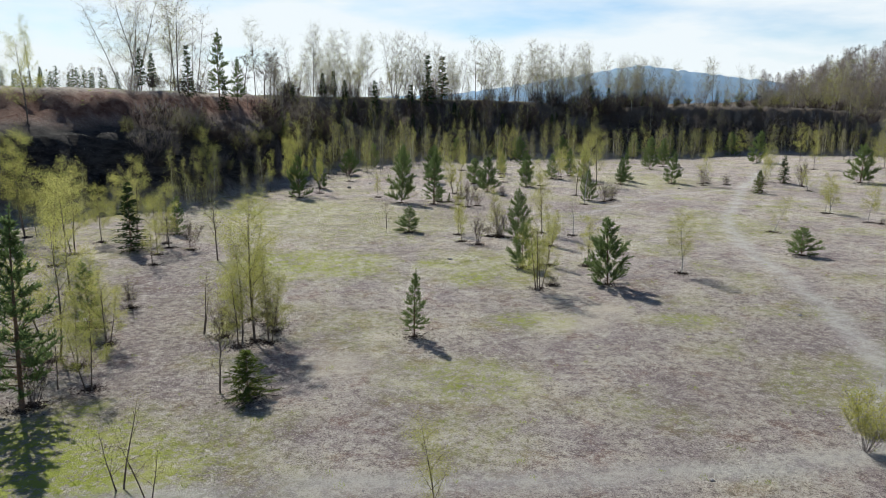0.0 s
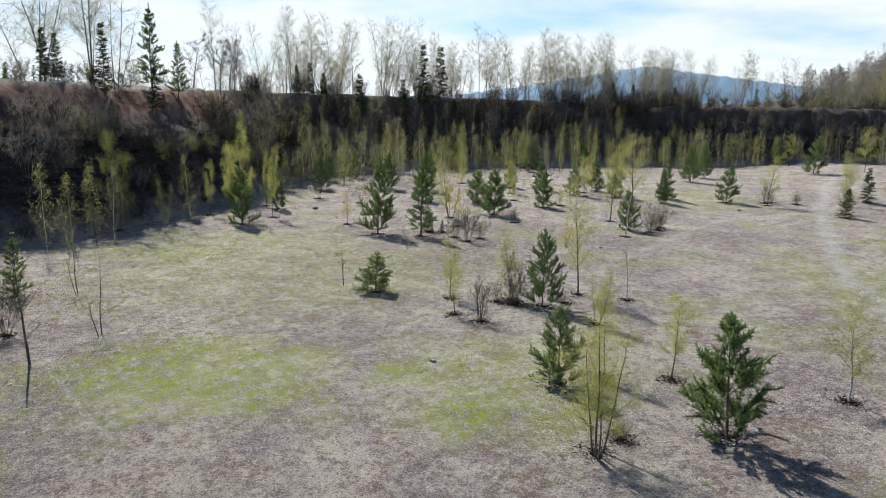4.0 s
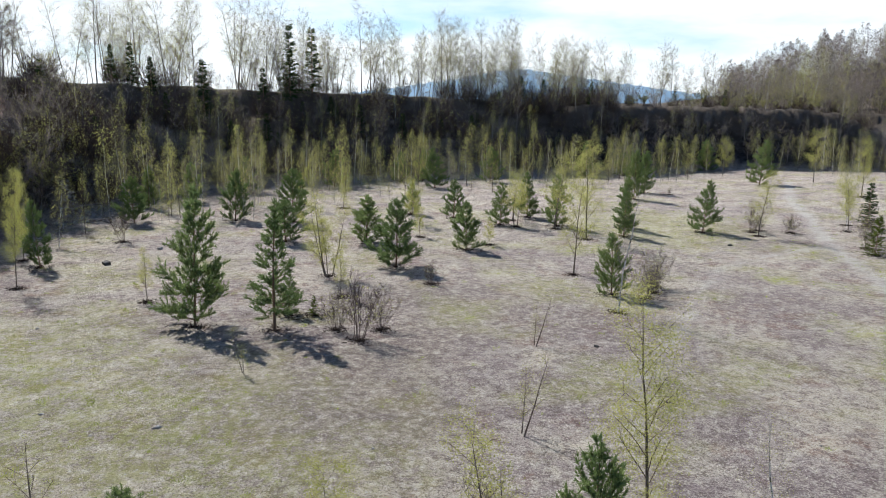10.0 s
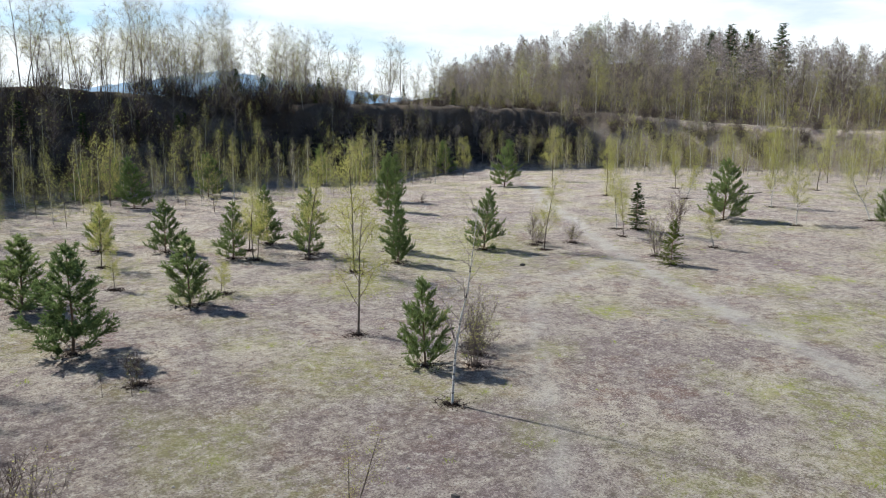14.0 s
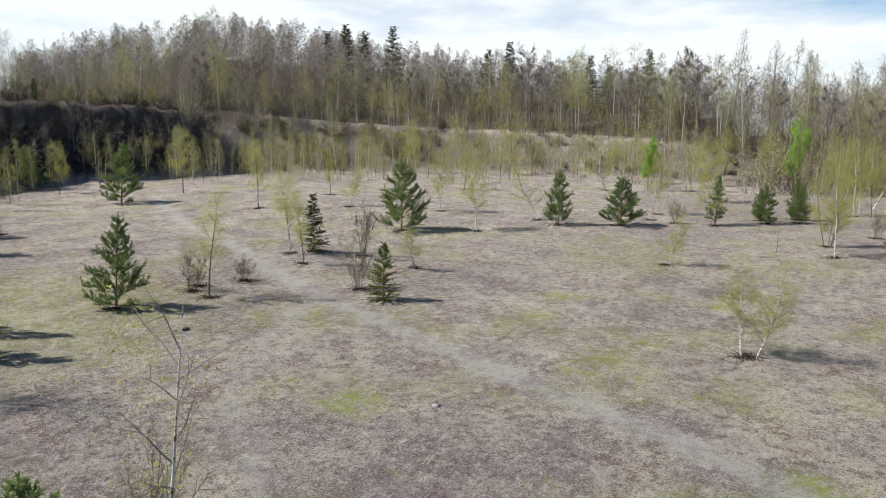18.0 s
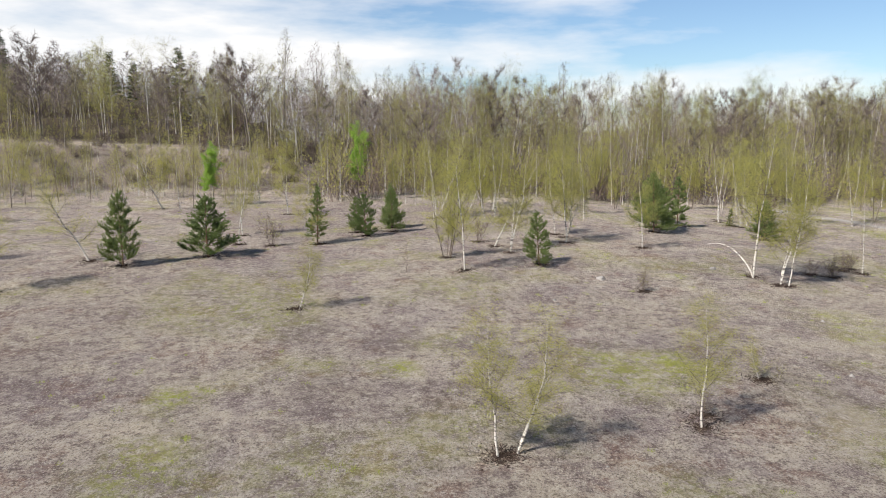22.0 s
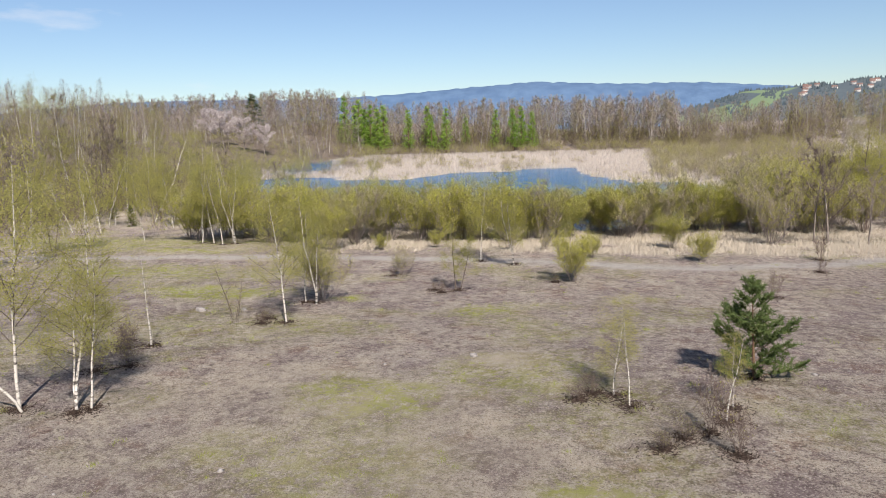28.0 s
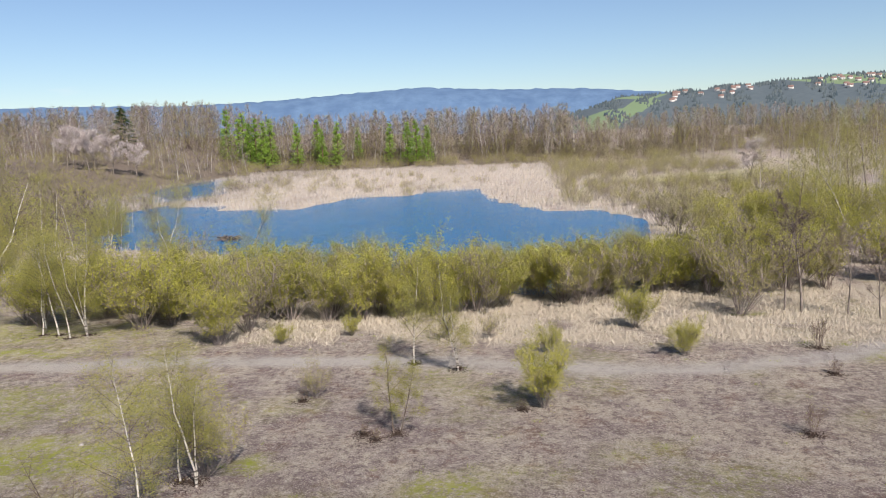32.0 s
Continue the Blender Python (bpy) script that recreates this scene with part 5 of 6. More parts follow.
plant("M", 64.3, 68.1, 5.0)
plant("M", 23.2, 1.1, 7.8)
plant("P", 9.7, 40.8, 4.0, 0.89)
plant("P", 25.3, 49.4, 2.1, 1.47)
plant("P", -2.8, 57.4, 2.2, 1.33)
plant("P", 5.1, 44.7, 3.0, 0.80)
plant("P", 5.8, 54.8, 3.9, 0.67)
plant("P", -15.9, 78.4, 4.7, 0.73)
plant("P", -15.0, 87.2, 4.0, 0.60)
plant("P", -6.0, 102.5, 4.1, 0.85)
plant("P", -4.4, 74.9, 6.1, 0.69)
plant("P", -1.4, 101.3, 4.3, 0.85)
plant("P", 18.2, 102.9, 3.9, 0.85)
plant("P", 32.7, 113.9, 5.2, 0.67)
plant("P", -1.6, 94.0, 3.0, 1.20)
plant("P", -0.5, 76.4, 2.0, 0.85)
plant("P", 3.9, 93.2, 3.3, 1.20)
plant("P", 5.3, 86.1, 4.2, 1.04)
plant("P", 8.4, 105.2, 2.8, 0.85)
plant("P", 10.5, 90.6, 3.3, 0.93)
plant("P", 11.8, 103.0, 3.3, 0.85)
plant("P", 13.4, 124.7, 4.7, 0.85)
plant("P", 15.0, 99.6, 3.5, 0.85)
plant("P", 16.0, 78.7, 3.3, 0.80)
plant("P", 19.5, 98.8, 4.2, 0.80)
plant("P", 23.4, 94.6, 3.7, 0.67)
plant("P", 30.5, 95.8, 4.2, 0.80)
plant("P", 36.6, 119.9, 4.8, 0.67)
plant("P", 55.1, 126.7, 5.8, 0.85)
plant("P", 76.3, 73.2, 2.8, 0.85)
plant("P", 56.4, 96.8, 5.3, 0.93)
plant("P", 64.5, 87.1, 4.4, 0.67)
plant("P", 79.2, 70.4, 3.3, 0.93)
plant("P", 81.4, 47.2, 4.2, 1.07)
plant("P", 61.3, 63.1, 3.2, 0.87)
plant("P", 66.9, 82.7, 3.9, 1.20)
plant("P", 74.0, 72.6, 3.2, 0.93)
plant("P", 75.2, 40.0, 3.1, 0.85)
plant("P", 76.4, 70.5, 3.8, 0.67)
plant("P", 76.8, 48.6, 3.9, 1.07)
plant("P", 72.2, 41.7, 3.1, 1.20)
plant("P", 74.2, 50.0, 4.8, 0.93)
plant("P", 34.7, 44.2, 3.5, 1.07)
plant("S", -21.5, 48.3, 4.7)
plant("S", -20.8, 55.0, 3.1)
plant("S", -16.8, 32.8, 3.3)
plant("S", -21.6, 95.7, 3.8)
plant("S", 24.7, 97.7, 4.1)
plant("S", 46.1, 97.1, 3.7)
plant("S", 79.6, 45.3, 4.5)
plant("T", -14.8, 23.6, 7.2)
plant("T", -1.3, 31.9, 3.2)
plant("T", -1.0, 73.9, 5.6)
plant("T", -1.1, 110.6, 3.2)
plant("T", 70.7, 76.1, 4.2)
plant("W", 14.9, 43.5, 4.0, 1.25)
plant("W", 27.6, 59.1, 3.0, 1.25)
plant("W", 10.4, 56.3, 3.5, 1.25)
plant("W", 14.9, 75.2, 6.5, variant=4)
plant("W", 72.0, 81.5, 4.8, 1.25)
plant("W", 38.2, 70.9, 3.7, 1.25)
plant("W", 38.3, 70.6, 3.9, 1.25)
plant("W", 44.9, 98.0, 5.0, 1.25)
plant("W", 45.9, 89.5, 3.2, 1.25)
plant("W", 59.0, 91.7, 5.2, 1.25)
plant("W", 62.3, 105.9, 4.2, 1.25)
plant("W", 64.9, 98.0, 5.2, 1.25)
plant("W", 65.5, 89.2, 5.3, 1.25)
plant("W", 70.5, 76.1, 5.1, 1.25)
plant("W", 71.3, 58.4, 5.7, 1.25)
plant("W", 72.8, 58.5, 4.8, 1.25)
plant("W", 96.5, 91.9, 6.8, 1.25)
plant("W", 106.8, 44.8, 8.4, 1.25)
plant("W", 116.3, 73.9, 8.5, 1.25)
plant("W", 39.0, 64.9, 3.6, 1.25)
plant("W", 54.3, 76.8, 3.4, 1.25)
plant("W", 60.5, 67.7, 6.2, 1.07, variant=0)
plant("W", 65.6, 63.8, 6.1, 1.25)
plant("W", 68.0, 64.3, 5.4, 1.25)
plant("W", 68.7, 59.0, 6.1, 1.25)
plant("W", 76.6, 81.8, 5.5, 1.25)
plant("W", 85.0, 66.0, 6.6, 1.25)
plant("W", 87.8, 36.9, 6.1, 1.25)
plant("W", 90.8, 79.3, 5.8, 1.25)
plant("W", 99.7, 26.7, 7.3, 1.25)
plant("W", 118.3, -8.2, 9.1, 1.25)
plant("W", 35.7, 47.3, 2.2, 1.25)
plant("W", 38.7, 47.5, 2.8, 1.25)
plant("W", 42.3, 61.0, 1.6, 1.25)
plant("W", 55.3, 51.2, 5.2, 1.07, variant=1)
plant("W", 55.5, 51.7, 6.8, 1.07, variant=2)
plant("W", 57.3, 52.0, 8.1, 1.07, variant=0)
plant("W", 65.4, 54.9, 5.1, 1.07, variant=0)
plant("W", 77.8, 5.9, 8.9, 1.25)
plant("W", 80.3, 7.3, 9.9, 1.25)
plant("W", 81.5, 38.2, 4.5, 1.25)
plant("W", 85.1, 38.3, 6.7, 1.25)
plant("W", 99.8, -9.5, 9.1, 1.25)
plant("W", 122.6, -1.3, 9.6, 1.25)
plant("W", 124.2, 31.6, 9.4, 1.25)
plant("W", 125.5, -24.2, 11.3, 1.25)
plant("W", 129.3, 25.7, 9.5, 1.25)
plant("W", 147.8, 11.3, 10.9, 1.25)
plant("W", 36.0, 48.3, 2.6, 1.25)
plant("W", 39.2, 46.7, 3.2, 1.25)
plant("W", 46.7, 21.6, 6.0, 1.07, variant=2)
plant("W", 49.3, 20.7, 5.8, 1.07, variant=0)
plant("W", 54.6, 39.4, 6.2, 1.07, variant=0)
plant("W", 55.2, 35.0, 5.9, 1.20, variant=2)
plant("W", 55.8, 34.9, 4.9, 1.20, variant=0)
plant("W", 58.1, 44.6, 4.6, 1.25)
plant("W", 74.4, 11.9, 7.9, 1.25)
plant("W", 77.6, 11.8, 8.5, 1.25)
plant("W", 94.4, -3.2, 10.8, 1.25)
plant("W", 6.6, -16.3, 8.4, 1.25)
plant("W", 7.2, -26.9, 6.6, 1.25)
plant("W", 9.0, -14.1, 9.2, 1.25)
plant("W", 11.6, -11.7, 8.3, 1.25)
plant("W", 71.1, -8.4, 8.1, 1.25)
plant("W", 72.5, 14.6, 6.7, 1.25)
plant("W", 73.2, 15.5, 6.1, 1.25)
plant("W", 74.7, 14.5, 7.2, 1.25)
plant("W", 75.9, 14.5, 6.8, 1.25)
plant("W", 77.4, -9.0, 8.2, 1.25)
plant("W", 90.8, -1.7, 5.5, 1.25)


for x, y, h in ((39.9, 46.6, 0.9), (40.3, 47.2, 0.8), (37.2, 49.6, 0.9), (37.8, 50.3, 0.7), (57.0, 47.3, 1.5), (57.8, 48.1, 1.2), (49.4, 30.6, 0.7), (50.0, 30.1, 0.6), (55.6, 39.9, 0.8), (55.9, 38.9, 0.7),
                (43.3, 27.4, 0.7), (53.9, 26.3, 0.7), (58.9, 45.2, 1.3), (59.6, 44.3, 1.2), (39.9, 64.3, 0.6), (6.4, 40.6, 0.8), (4.4, 55.2, 1.0), (3.6, 55.6, 1.2), (7.0, 55.4, 0.6), (-8.4, 33.6, 1.3), (-10.2, 33.4, 1.4), (-9.0, 35.2, 1.0), (18.4, 78.9, 1.4), (37.6, 95.0, 1.5), (35.4, 96.0, 1.2)):
    plant("K", x, y, h, 1.4, label="low dark leafless brush at the foot of a birch")


# ---- woods, rim and face, by stretches of the plan ----
def on_foot(u, s):
    """The place at position u along the foot of the face, s metres out from it."""
    i = min(int(u), len(FOOT) - 2)
    a, b = FOOT[i], FOOT[i + 1]
    d = (b - a) / np.linalg.norm(b - a)
    p = a + (b - a) * (u - i)
    return p[0] - d[1] * s, p[1] + d[0] * s


thicket, tangle = [], []          # young birches and shrubs too many to count, joined below


def row(keys, count, u0, u1, s0, s1, h0, h1, wide=1.0, group="", label=""):
    for k in range(count):
        u = u0 + (u1 - u0) * (k + pick.random()) / count
        x, y = on_foot(u, pick.uniform(s0, s1))
        if keys == "b":
            thicket.append(("b", x, y, pick.uniform(h0, h1)))
        elif keys == "u":
            tangle.append(("u", x, y, pick.uniform(h0, h1)))
        else:
            plant(pick.choice(keys), x, y, pick.uniform(h0, h1), wide, group, label)


# birches and conifers along the rim
row("R", 66, 7.9, 12.6, 11, 19, 8, 12.5)
row("R", 40, 8.0, 12.8, 9.5, 15, 4, 8)
row("R", 16, 12.6, 15.4, 10, 20, 5, 10)
row("R", 16, 11.6, 13.6, 8, 15, 6.5, 11)
for x, y, h in ((-39, 91, 13), (-40.5, 93, 12), (-37.5, 90, 12.5), (-32, 88, 12.5), (-33.2, 90, 12), (-30.6, 89.5, 10), (-36, 96, 9)):
    plant("R", x, y, h, 1.2)
for x, y, h in ((-36.5, 88, 5), (-34.5, 86.5, 4.5), (-30.5, 87, 6), (-27.5, 91, 4.5)):
    plant("E", x, y, h, 0.9, "conifers on the quarry rim")
for x, y, h in ((-29, 94, 8.5), (-27.5, 97, 6)):
    plant("T", x, y, h, 0.9, "pines on the quarry rim", "tall pine with sparse dark needles on the rim")
for x, y, h in ((-3.3, 140, 9.5), (-0.5, 142, 8.5), (-12.4, 130, 7.5), (-6.3, 136, 5.5), (-19.3, 127, 4.5), (-17.5, 128, 4.8), (-21, 126, 4), (60, 161, 3.5), (48, 159, 3), (67, 157, 3.2)):
    plant("E", x, y, h, 1.0, "conifers on the quarry rim")
row("u", 64, 7.3, 12.6, 8, 13, 1.5, 4.2)
row("E", 24, 7.4, 12.3, 4, 8.5, 2.2, 4.2, 1.2, "dark spruces along the edge of the face", "dark green spruce at the edge of the quarry face")
row("U", 26, 12.6, 16, 7, 15, 1.5, 4)
row("U", 6, 4.3, 5.4, 8, 12, 2, 3.5)
row("u", 60, 7.3, 15.8, 6.5, 10.5, 0.7, 2.2, 1.2)
row("R", 14, 7.6, 12.6, 10, 16, 6, 9)
row("F", 4, 6.9, 7.5, 9, 13, 6, 8, 1.3, "trees on the quarry rim")
# growth on the face
row("b", 150, 15.0, 20.9, -24, 1, 4.5, 9, 1.15, "birches before the eastern bank")
row("b", 66, 7.0, 12.8, -17, -7, 3.5, 7, 1.1, "birches before the face")
row("b", 84, 6.6, 12.6, -10, -1, 4, 8, 1.1, "birches at the foot of the face")
row("b", 30, 12.4, 15.6, -6, 0, 3.5, 6, 1.1, "birches at the foot of the face")
row("b", 44, 15.4, 19.8, -2, 12, 3, 6, 1.1, "saplings on the eastern bank")
row("U", 30, 15.4, 19.8, 2, 13, 1.5, 3, 1.2, "shrubs on the eastern bank", "leafless brown shrub on the grassy bank")
row("u", 190, 7.2, 12.5, 1.0, 9, 2, 4.5)
row("u", 24, 3.6, 7.2, 0.5, 3, 1.0, 2.6)
row("u", 80, 15.2, 19.8, 1, 12, 0.8, 2.4)
row("N", 46, 5.9, 12.5, 0.5, 8, 4, 8)
row("N", 34, 12.3, 16, -1.5, 2.5, 4, 7.5)
row("U", 20, 5.8, 7.3, 0.5, 4, 2.5, 4.5)
row("U", 30, 3.6, 6.2, 1, 4, 2, 4)
row("U", 24, 12.5, 16, 0.5, 3, 1.5, 3.5)
row("U", 44, 12.3, 15.9, 3.6, 7.5, 0.9, 2.2)
row("b", 46, 7.4, 12.4, 1.0, 7, 4, 7, 1.0, "birches on the quarry face")
row("b", 50, 5.8, 14.5, -5, 1, 3.5, 6, 1.0, "birches at the foot of the face")
row("b", 80, 14.6, 18.4, -7, 9, 3.5, 7)
row("b", 80, 14.0, 17.6, -17, -2, 4, 7.5)
row("u", 60, 14.2, 16.6, 0, 9, 1.5, 3.5)
row("N", 16, 14.4, 17.4, 0, 10, 4, 7)
row("D", 20, 11.5, 16, -3, 3, 4, 6, 0.8, "bare trees at the foot of the face")
row("P", 12, 6.5, 13.5, -6, -1, 3, 5, 0.9, "pines at the foot of the face")
row("b", 26, 14, 17.5, -9, 2, 3.5, 6, 1.0, "birches at the foot of the bank")
row("W", 30, 16, 20.5, -9, 2, 4.5, 8, 1.0, "birches at the foot of the bank")
row("b", 22, 17, 20.8, -14, 8, 4, 7, 1.0, "birches at the foot of the bank")
row("b", 22, 2.0, 4.6, -10, -1, 3, 7, 1.0, "birches below the western face")
woods("face_shrubs", "tangle of leafless shrubs, mostly coloured shade-dark, on the quarry face", tangle)
woods("birch_thicket", "thicket of slim yellow-green young birches below the quarry face", thicket)
far = random.Random(3)


def strewn(count, x0, x1, y0, y1, seed, fits=None):
    """Places spread evenly over a rectangle, where fits(x, y, s, u) holds; s is the distance out from the foot of the face, u the position along it."""
    rs = np.random.RandomState(seed)
    x, y = rs.uniform(x0, x1, count), rs.uniform(y0, y1, count)
    d, side, u = polyline_distance(x, y, FOOT)
    ok = fits(x, y, d * side, u) if fits else np.ones(count, dtype=bool)
    return list(zip(x[ok].tolist(), y[ok].tolist()))


def on_hill(x, y, s, u):
    return (s > 26) & (s < 125) & (u > 12.5) & (u < 21) & (x > 4 + 0.6 * (y - 54))


# first ranks of the eastern wood
for x, y in strewn(520, 80, 165, 40, 175, 5, lambda x, y, s, u: (s > 12) & (s < 27) & (u > 14.8) & (u < 20.9)):
    plant(far.choice("GGF" if y < 90 else "GGGGF" if y < 112 else "GGFF"), x, y, far.uniform(10, 15.5) * (0.75 if y > 118 else 1), 1.05)
wood_places = [(far.choice(("gggff" if y > 88 else "ggqff") if y < 150 and x < 150 else "qqqqqg"), x, y, far.uniform(9, 14.5) * min(1, 0.62 + max(0, x - 4 - 0.6 * (y - 54)) / 45)) for x, y in strewn(3000, 60, 290, 60, 340, 6, on_hill)]
wood_places += [("h", x, y, far.uniform(2.5, 6)) for x, y in strewn(900, 70, 200, 40, 250, 7, lambda x, y, s, u: (s > 11) & (s < 50) & (u > 14) & (x > 4 + 0.6 * (y - 54)))]
wood_places += [(far.choice("qqfg"), x, y, far.uniform(4, 9)) for x, y in strewn(420, 50, 120, 150, 190, 8, lambda x, y, s, u: (s > 14) & (s < 34) & (u > 12.8) & (x > 8 + 0.55 * (y - 54)))]
wood_places += [("h", x, y, far.uniform(3, 6.5)) for x, y in strewn(1000, 60, 250, 90, 300, 38, on_hill)]
wood_places += [("e", x, y, h) for x, y, h in ((152, 175, 13), (153.5, 171, 15), (155, 167, 14), (160, 162, 16), (171, 142, 13), (172, 137, 15), (178, 119, 13), (180, 106, 15), (176, 114, 11))]
wood_places += [("z", 168 + far.uniform(-11, 11), 236 + far.uniform(-8, 8), far.uniform(13, 17)) for k in range(8)]
woods("eastern_wood", "leafless spring wood climbing the hill behind the bank", wood_places)
# leafy young birches before both woods
edge = [("b", x, y, far.uniform(4.5, 9)) for x, y in strewn(170, 88, 128, -28, 92, 35, lambda x, y, s, u: (s > -26) & (x > 92 + 0.10 * abs(y - 40)))]
edge += [("b", x, y, far.uniform(4, 8)) for x, y in strewn(260, 80, 150, 60, 170, 36, lambda x, y, s, u: (s > 8) & (s < 24) & (u > 15))]
woods("birch_thicket", "thicket of young birches in yellow-green leaf at the wood edge", edge)
# south-eastern wood
for x, y in strewn(150, 98, 152, -45, 64, 10):
    plant(far.choice("GGGFF"), x, y, far.uniform(6, 9.5) + 10 * min(1, max(0, (x - 108) / 24)), 0.95)
for x, y in strewn(96, 82, 118, -30, 68, 11):
    plant(far.choice("WWWB"), x, y, far.uniform(4, 8.5), 1.0, "birches before the south-eastern wood")
wood_places = [(far.choice("gggf"), x, y, far.uniform(13, 20)) for x, y in strewn(620, 124, 250, -120, 84, 12, lambda x, y, s, u: (x > 178) | (y > -52))]
wood_places += [("h", x, y, far.uniform(2.5, 8)) for x, y in strewn(620, 104, 180, -60, 75, 13)]
woods("south_eastern_wood", "dense pale birch wood with yellow-green crowns", wood_places)
# wood beyond the pond
REED_BUSHES = ((117, -143), (109, -130), (109, -155), (98, -142), (107, -165), (85, -125), (78, -100), (74, -105), (70, -92), (64, -101), (122, -129), (154, -149), (84, -109), (46, -173), (25, -54), (22, -63), (21, -53), (17, -68), (22, -98), (23, -118))
wood_places = [("k", x, y, far.uniform(12, 18) * (0.68 if x < 25 else 1)) for x, y in strewn(1150, -150, 300, -252, -206, 14)]
wood_places += [("l", x, y, far.uniform(3, 5)) for x, y in strewn(380, -60, 160, -208, -194, 15)]
wood_places += [("k", x, y, far.uniform(6.5, 10)) for x, y in strewn(420, -120, -6, -205, -30, 16, lambda x, y, s, u: ((x - 3) / 30) ** 2 + ((y + 110) / 17) ** 2 > 1)]
wood_places += [("k", x, y, far.uniform(9, 15)) for x, y in strewn(400, 140, 290, -206, -85, 17, lambda x, y, s, u: (x > 180) | (y < -148))]
wood_places += [("l", x, y, far.uniform(3, 6)) for x, y in strewn(120, 135, 200, -200, -95, 28)]
wood_places += [("l", x, y, far.uniform(3, 6)) for x, y in strewn(110, 108, 165, -125, -10, 18, lambda x, y, s, u: inside_distance(x, y, POND) < -4)]
wood_places += [("l", x, y, far.uniform(2.5, 5)) for x, y in strewn(520, -8, 36, -180, -22, 19, lambda x, y, s, u: (((x - 3) / 28) ** 2 + ((y + 110) / 13) ** 2 > 1) & (inside_distance(x, y, POND) < -3))]
wood_places += [("l", x, y, far.uniform(1.8, 3.4)) for x, y in strewn(46, 50, 135, -160, -98, 20, lambda x, y, s, u: inside_distance(x, y, POOL) < -3)]
for x, y in REED_BUSHES:
    wood_places += [("l", x + far.uniform(-3, 3), y + far.uniform(-3, 3), far.uniform(2.0, 3.6)) for k in range(3)]
wood_places += [("h", x, y, far.uniform(4, 9)) for x, y in strewn(620, -120, 280, -226, -204, 33)]
woods("southern_wood", "mixed bare wood and bushes behind the pond", wood_places)
for x in (155, 152, 149, 147, 144, 141, 139, 128, 122, 118, 112, 106, 93, 86, 83, 79):
    plant("Y", x, -206 + far.uniform(-5, 4), far.uniform(13, 17.5) * (1.0 if x < 138 else 1.15), 1.1)
for x, y, h in ((172, -132, 11), (163, -128, 12), (159, -133, 11), (155, -138, 10), (167, -137, 11), (-2, -93, 9)):
    plant("C", x, y, h, 1.25)
for x, y, h in ((101, 88, 6), (109, 72, 8)):
    plant("Z", x, y, h)
plant("E", 180, -176, 17, 1.6, "dark conifer beyond the pond", "tall dark conifer standing above bare woods")
for x, y in strewn(52, -24, 7, -62, -8, 22):
    plant("G", x, y, far.uniform(9.5, 14), 0.95, "birches by the western pond track")
# willow belt along the near shore of the pond
for k in range(60):
    x = 20 + 60 * (k + far.random()) / 60
    plant("L", x, 1.5 + 0.16 * (x - 30) + far.uniform(-5.0, 3.2), far.uniform(3.2, 5.4), 1.15)
for k in range(26):
    plant("L", far.uniform(6, 26), far.uniform(-26, 0), far.uniform(3, 6), 1.1)
for k in range(14):
    plant("l", far.uniform(78, 106), far.uniform(-24, 8), far.uniform(3, 5), 1.1)
for x, y, h in ((24.5, 8.5, 8.5), (25.3, 7.6, 7.5), (22, 9.6, 6), (20.6, 11, 5.2), (27, 5, 6)):
    plant("F", x, y, h, 1.0, "bare alders by the pond", "leafless dark alder with fine twigs beside the pond")
# woods on the plateau behind the western and northern rim
wood_places = [("k", x, y, far.uniform(9, 14)) for x, y in strewn(180, -300, 10, 255, 330, 23)]
wood_places += [("d", x, y, far.uniform(7, 10)) for x, y in strewn(26, -180, -110, 225, 262, 39)]
woods("northern_wood", "distant mixed wood across the fields", wood_places)


# ---- wooded hillside with fields and houses, far beyond the pond ----
def hillside_material():
    m, n, l, out = blank("hillside")
    t = n.new("ShaderNodeTexCoord")
    v = n.new("ShaderNodeTexVoronoi")
    v.inputs["Scale"].default_value = 0.0075
    p = n.new("ShaderNodeMapping")
    p.inputs["Scale"].default_value = (1, 0.45, 1)
    l.new(t.outputs["Object"], p.inputs[0])
    l.new(p.outputs[0], v.inputs["Vector"])
    f = noise_node(n, l, 0.05, 5, 0.7)
    # distance haze is mixed into the colours, bluest in the woods
    hazy_woodc = mixc(n, l, f, (0.04, 0.062, 0.08), (0.10, 0.12, 0.13))
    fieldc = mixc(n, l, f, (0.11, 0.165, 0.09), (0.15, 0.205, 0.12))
    sep = n.new("ShaderNodeSeparateColor")
    l.new(v.outputs["Color"], sep.inputs[0])
    principled(n, l, out, mixc(n, l, ramp(n, l, sep.outputs[0], 0.70, 0.72), hazy_woodc, fieldc), 0.95)
    return m


MAT_HILL = hillside_material()
MAT_WALL = simple_material("white_render", (0.55, 0.54, 0.53), (0.70, 0.69, 0.67), 0.5)
MAT_ROOF = simple_material("roof_tiles", (0.16, 0.10, 0.09), (0.24, 0.17, 0.15), 0.8)
MAT_PANE = simple_material("window_glass", (0.05, 0.06, 0.08), (0.09, 0.10, 0.12), 0.6, 0.2)


def hill_z(a, f):
    """Height on the hillside at compass angle a (degrees) and depth f (0 front, 1 crest)."""
    crest = np.interp(a, (181, 186, 191, 196, 200, 204, 208, 214, 222), (20, 82, 94, 104, 112, 116, 112, 118, 100))
    return -30 + (crest + 30) * math.sin(f * 1.5708) ** 0.9 + 3 * math.sin(a * 1.7 + f * 5) * f


def hill_place(a, f):
    r = 1500 + 800 * f
    return math.sin(radians(a)) * r, math.cos(radians(a)) * r, hill_z(a, f)


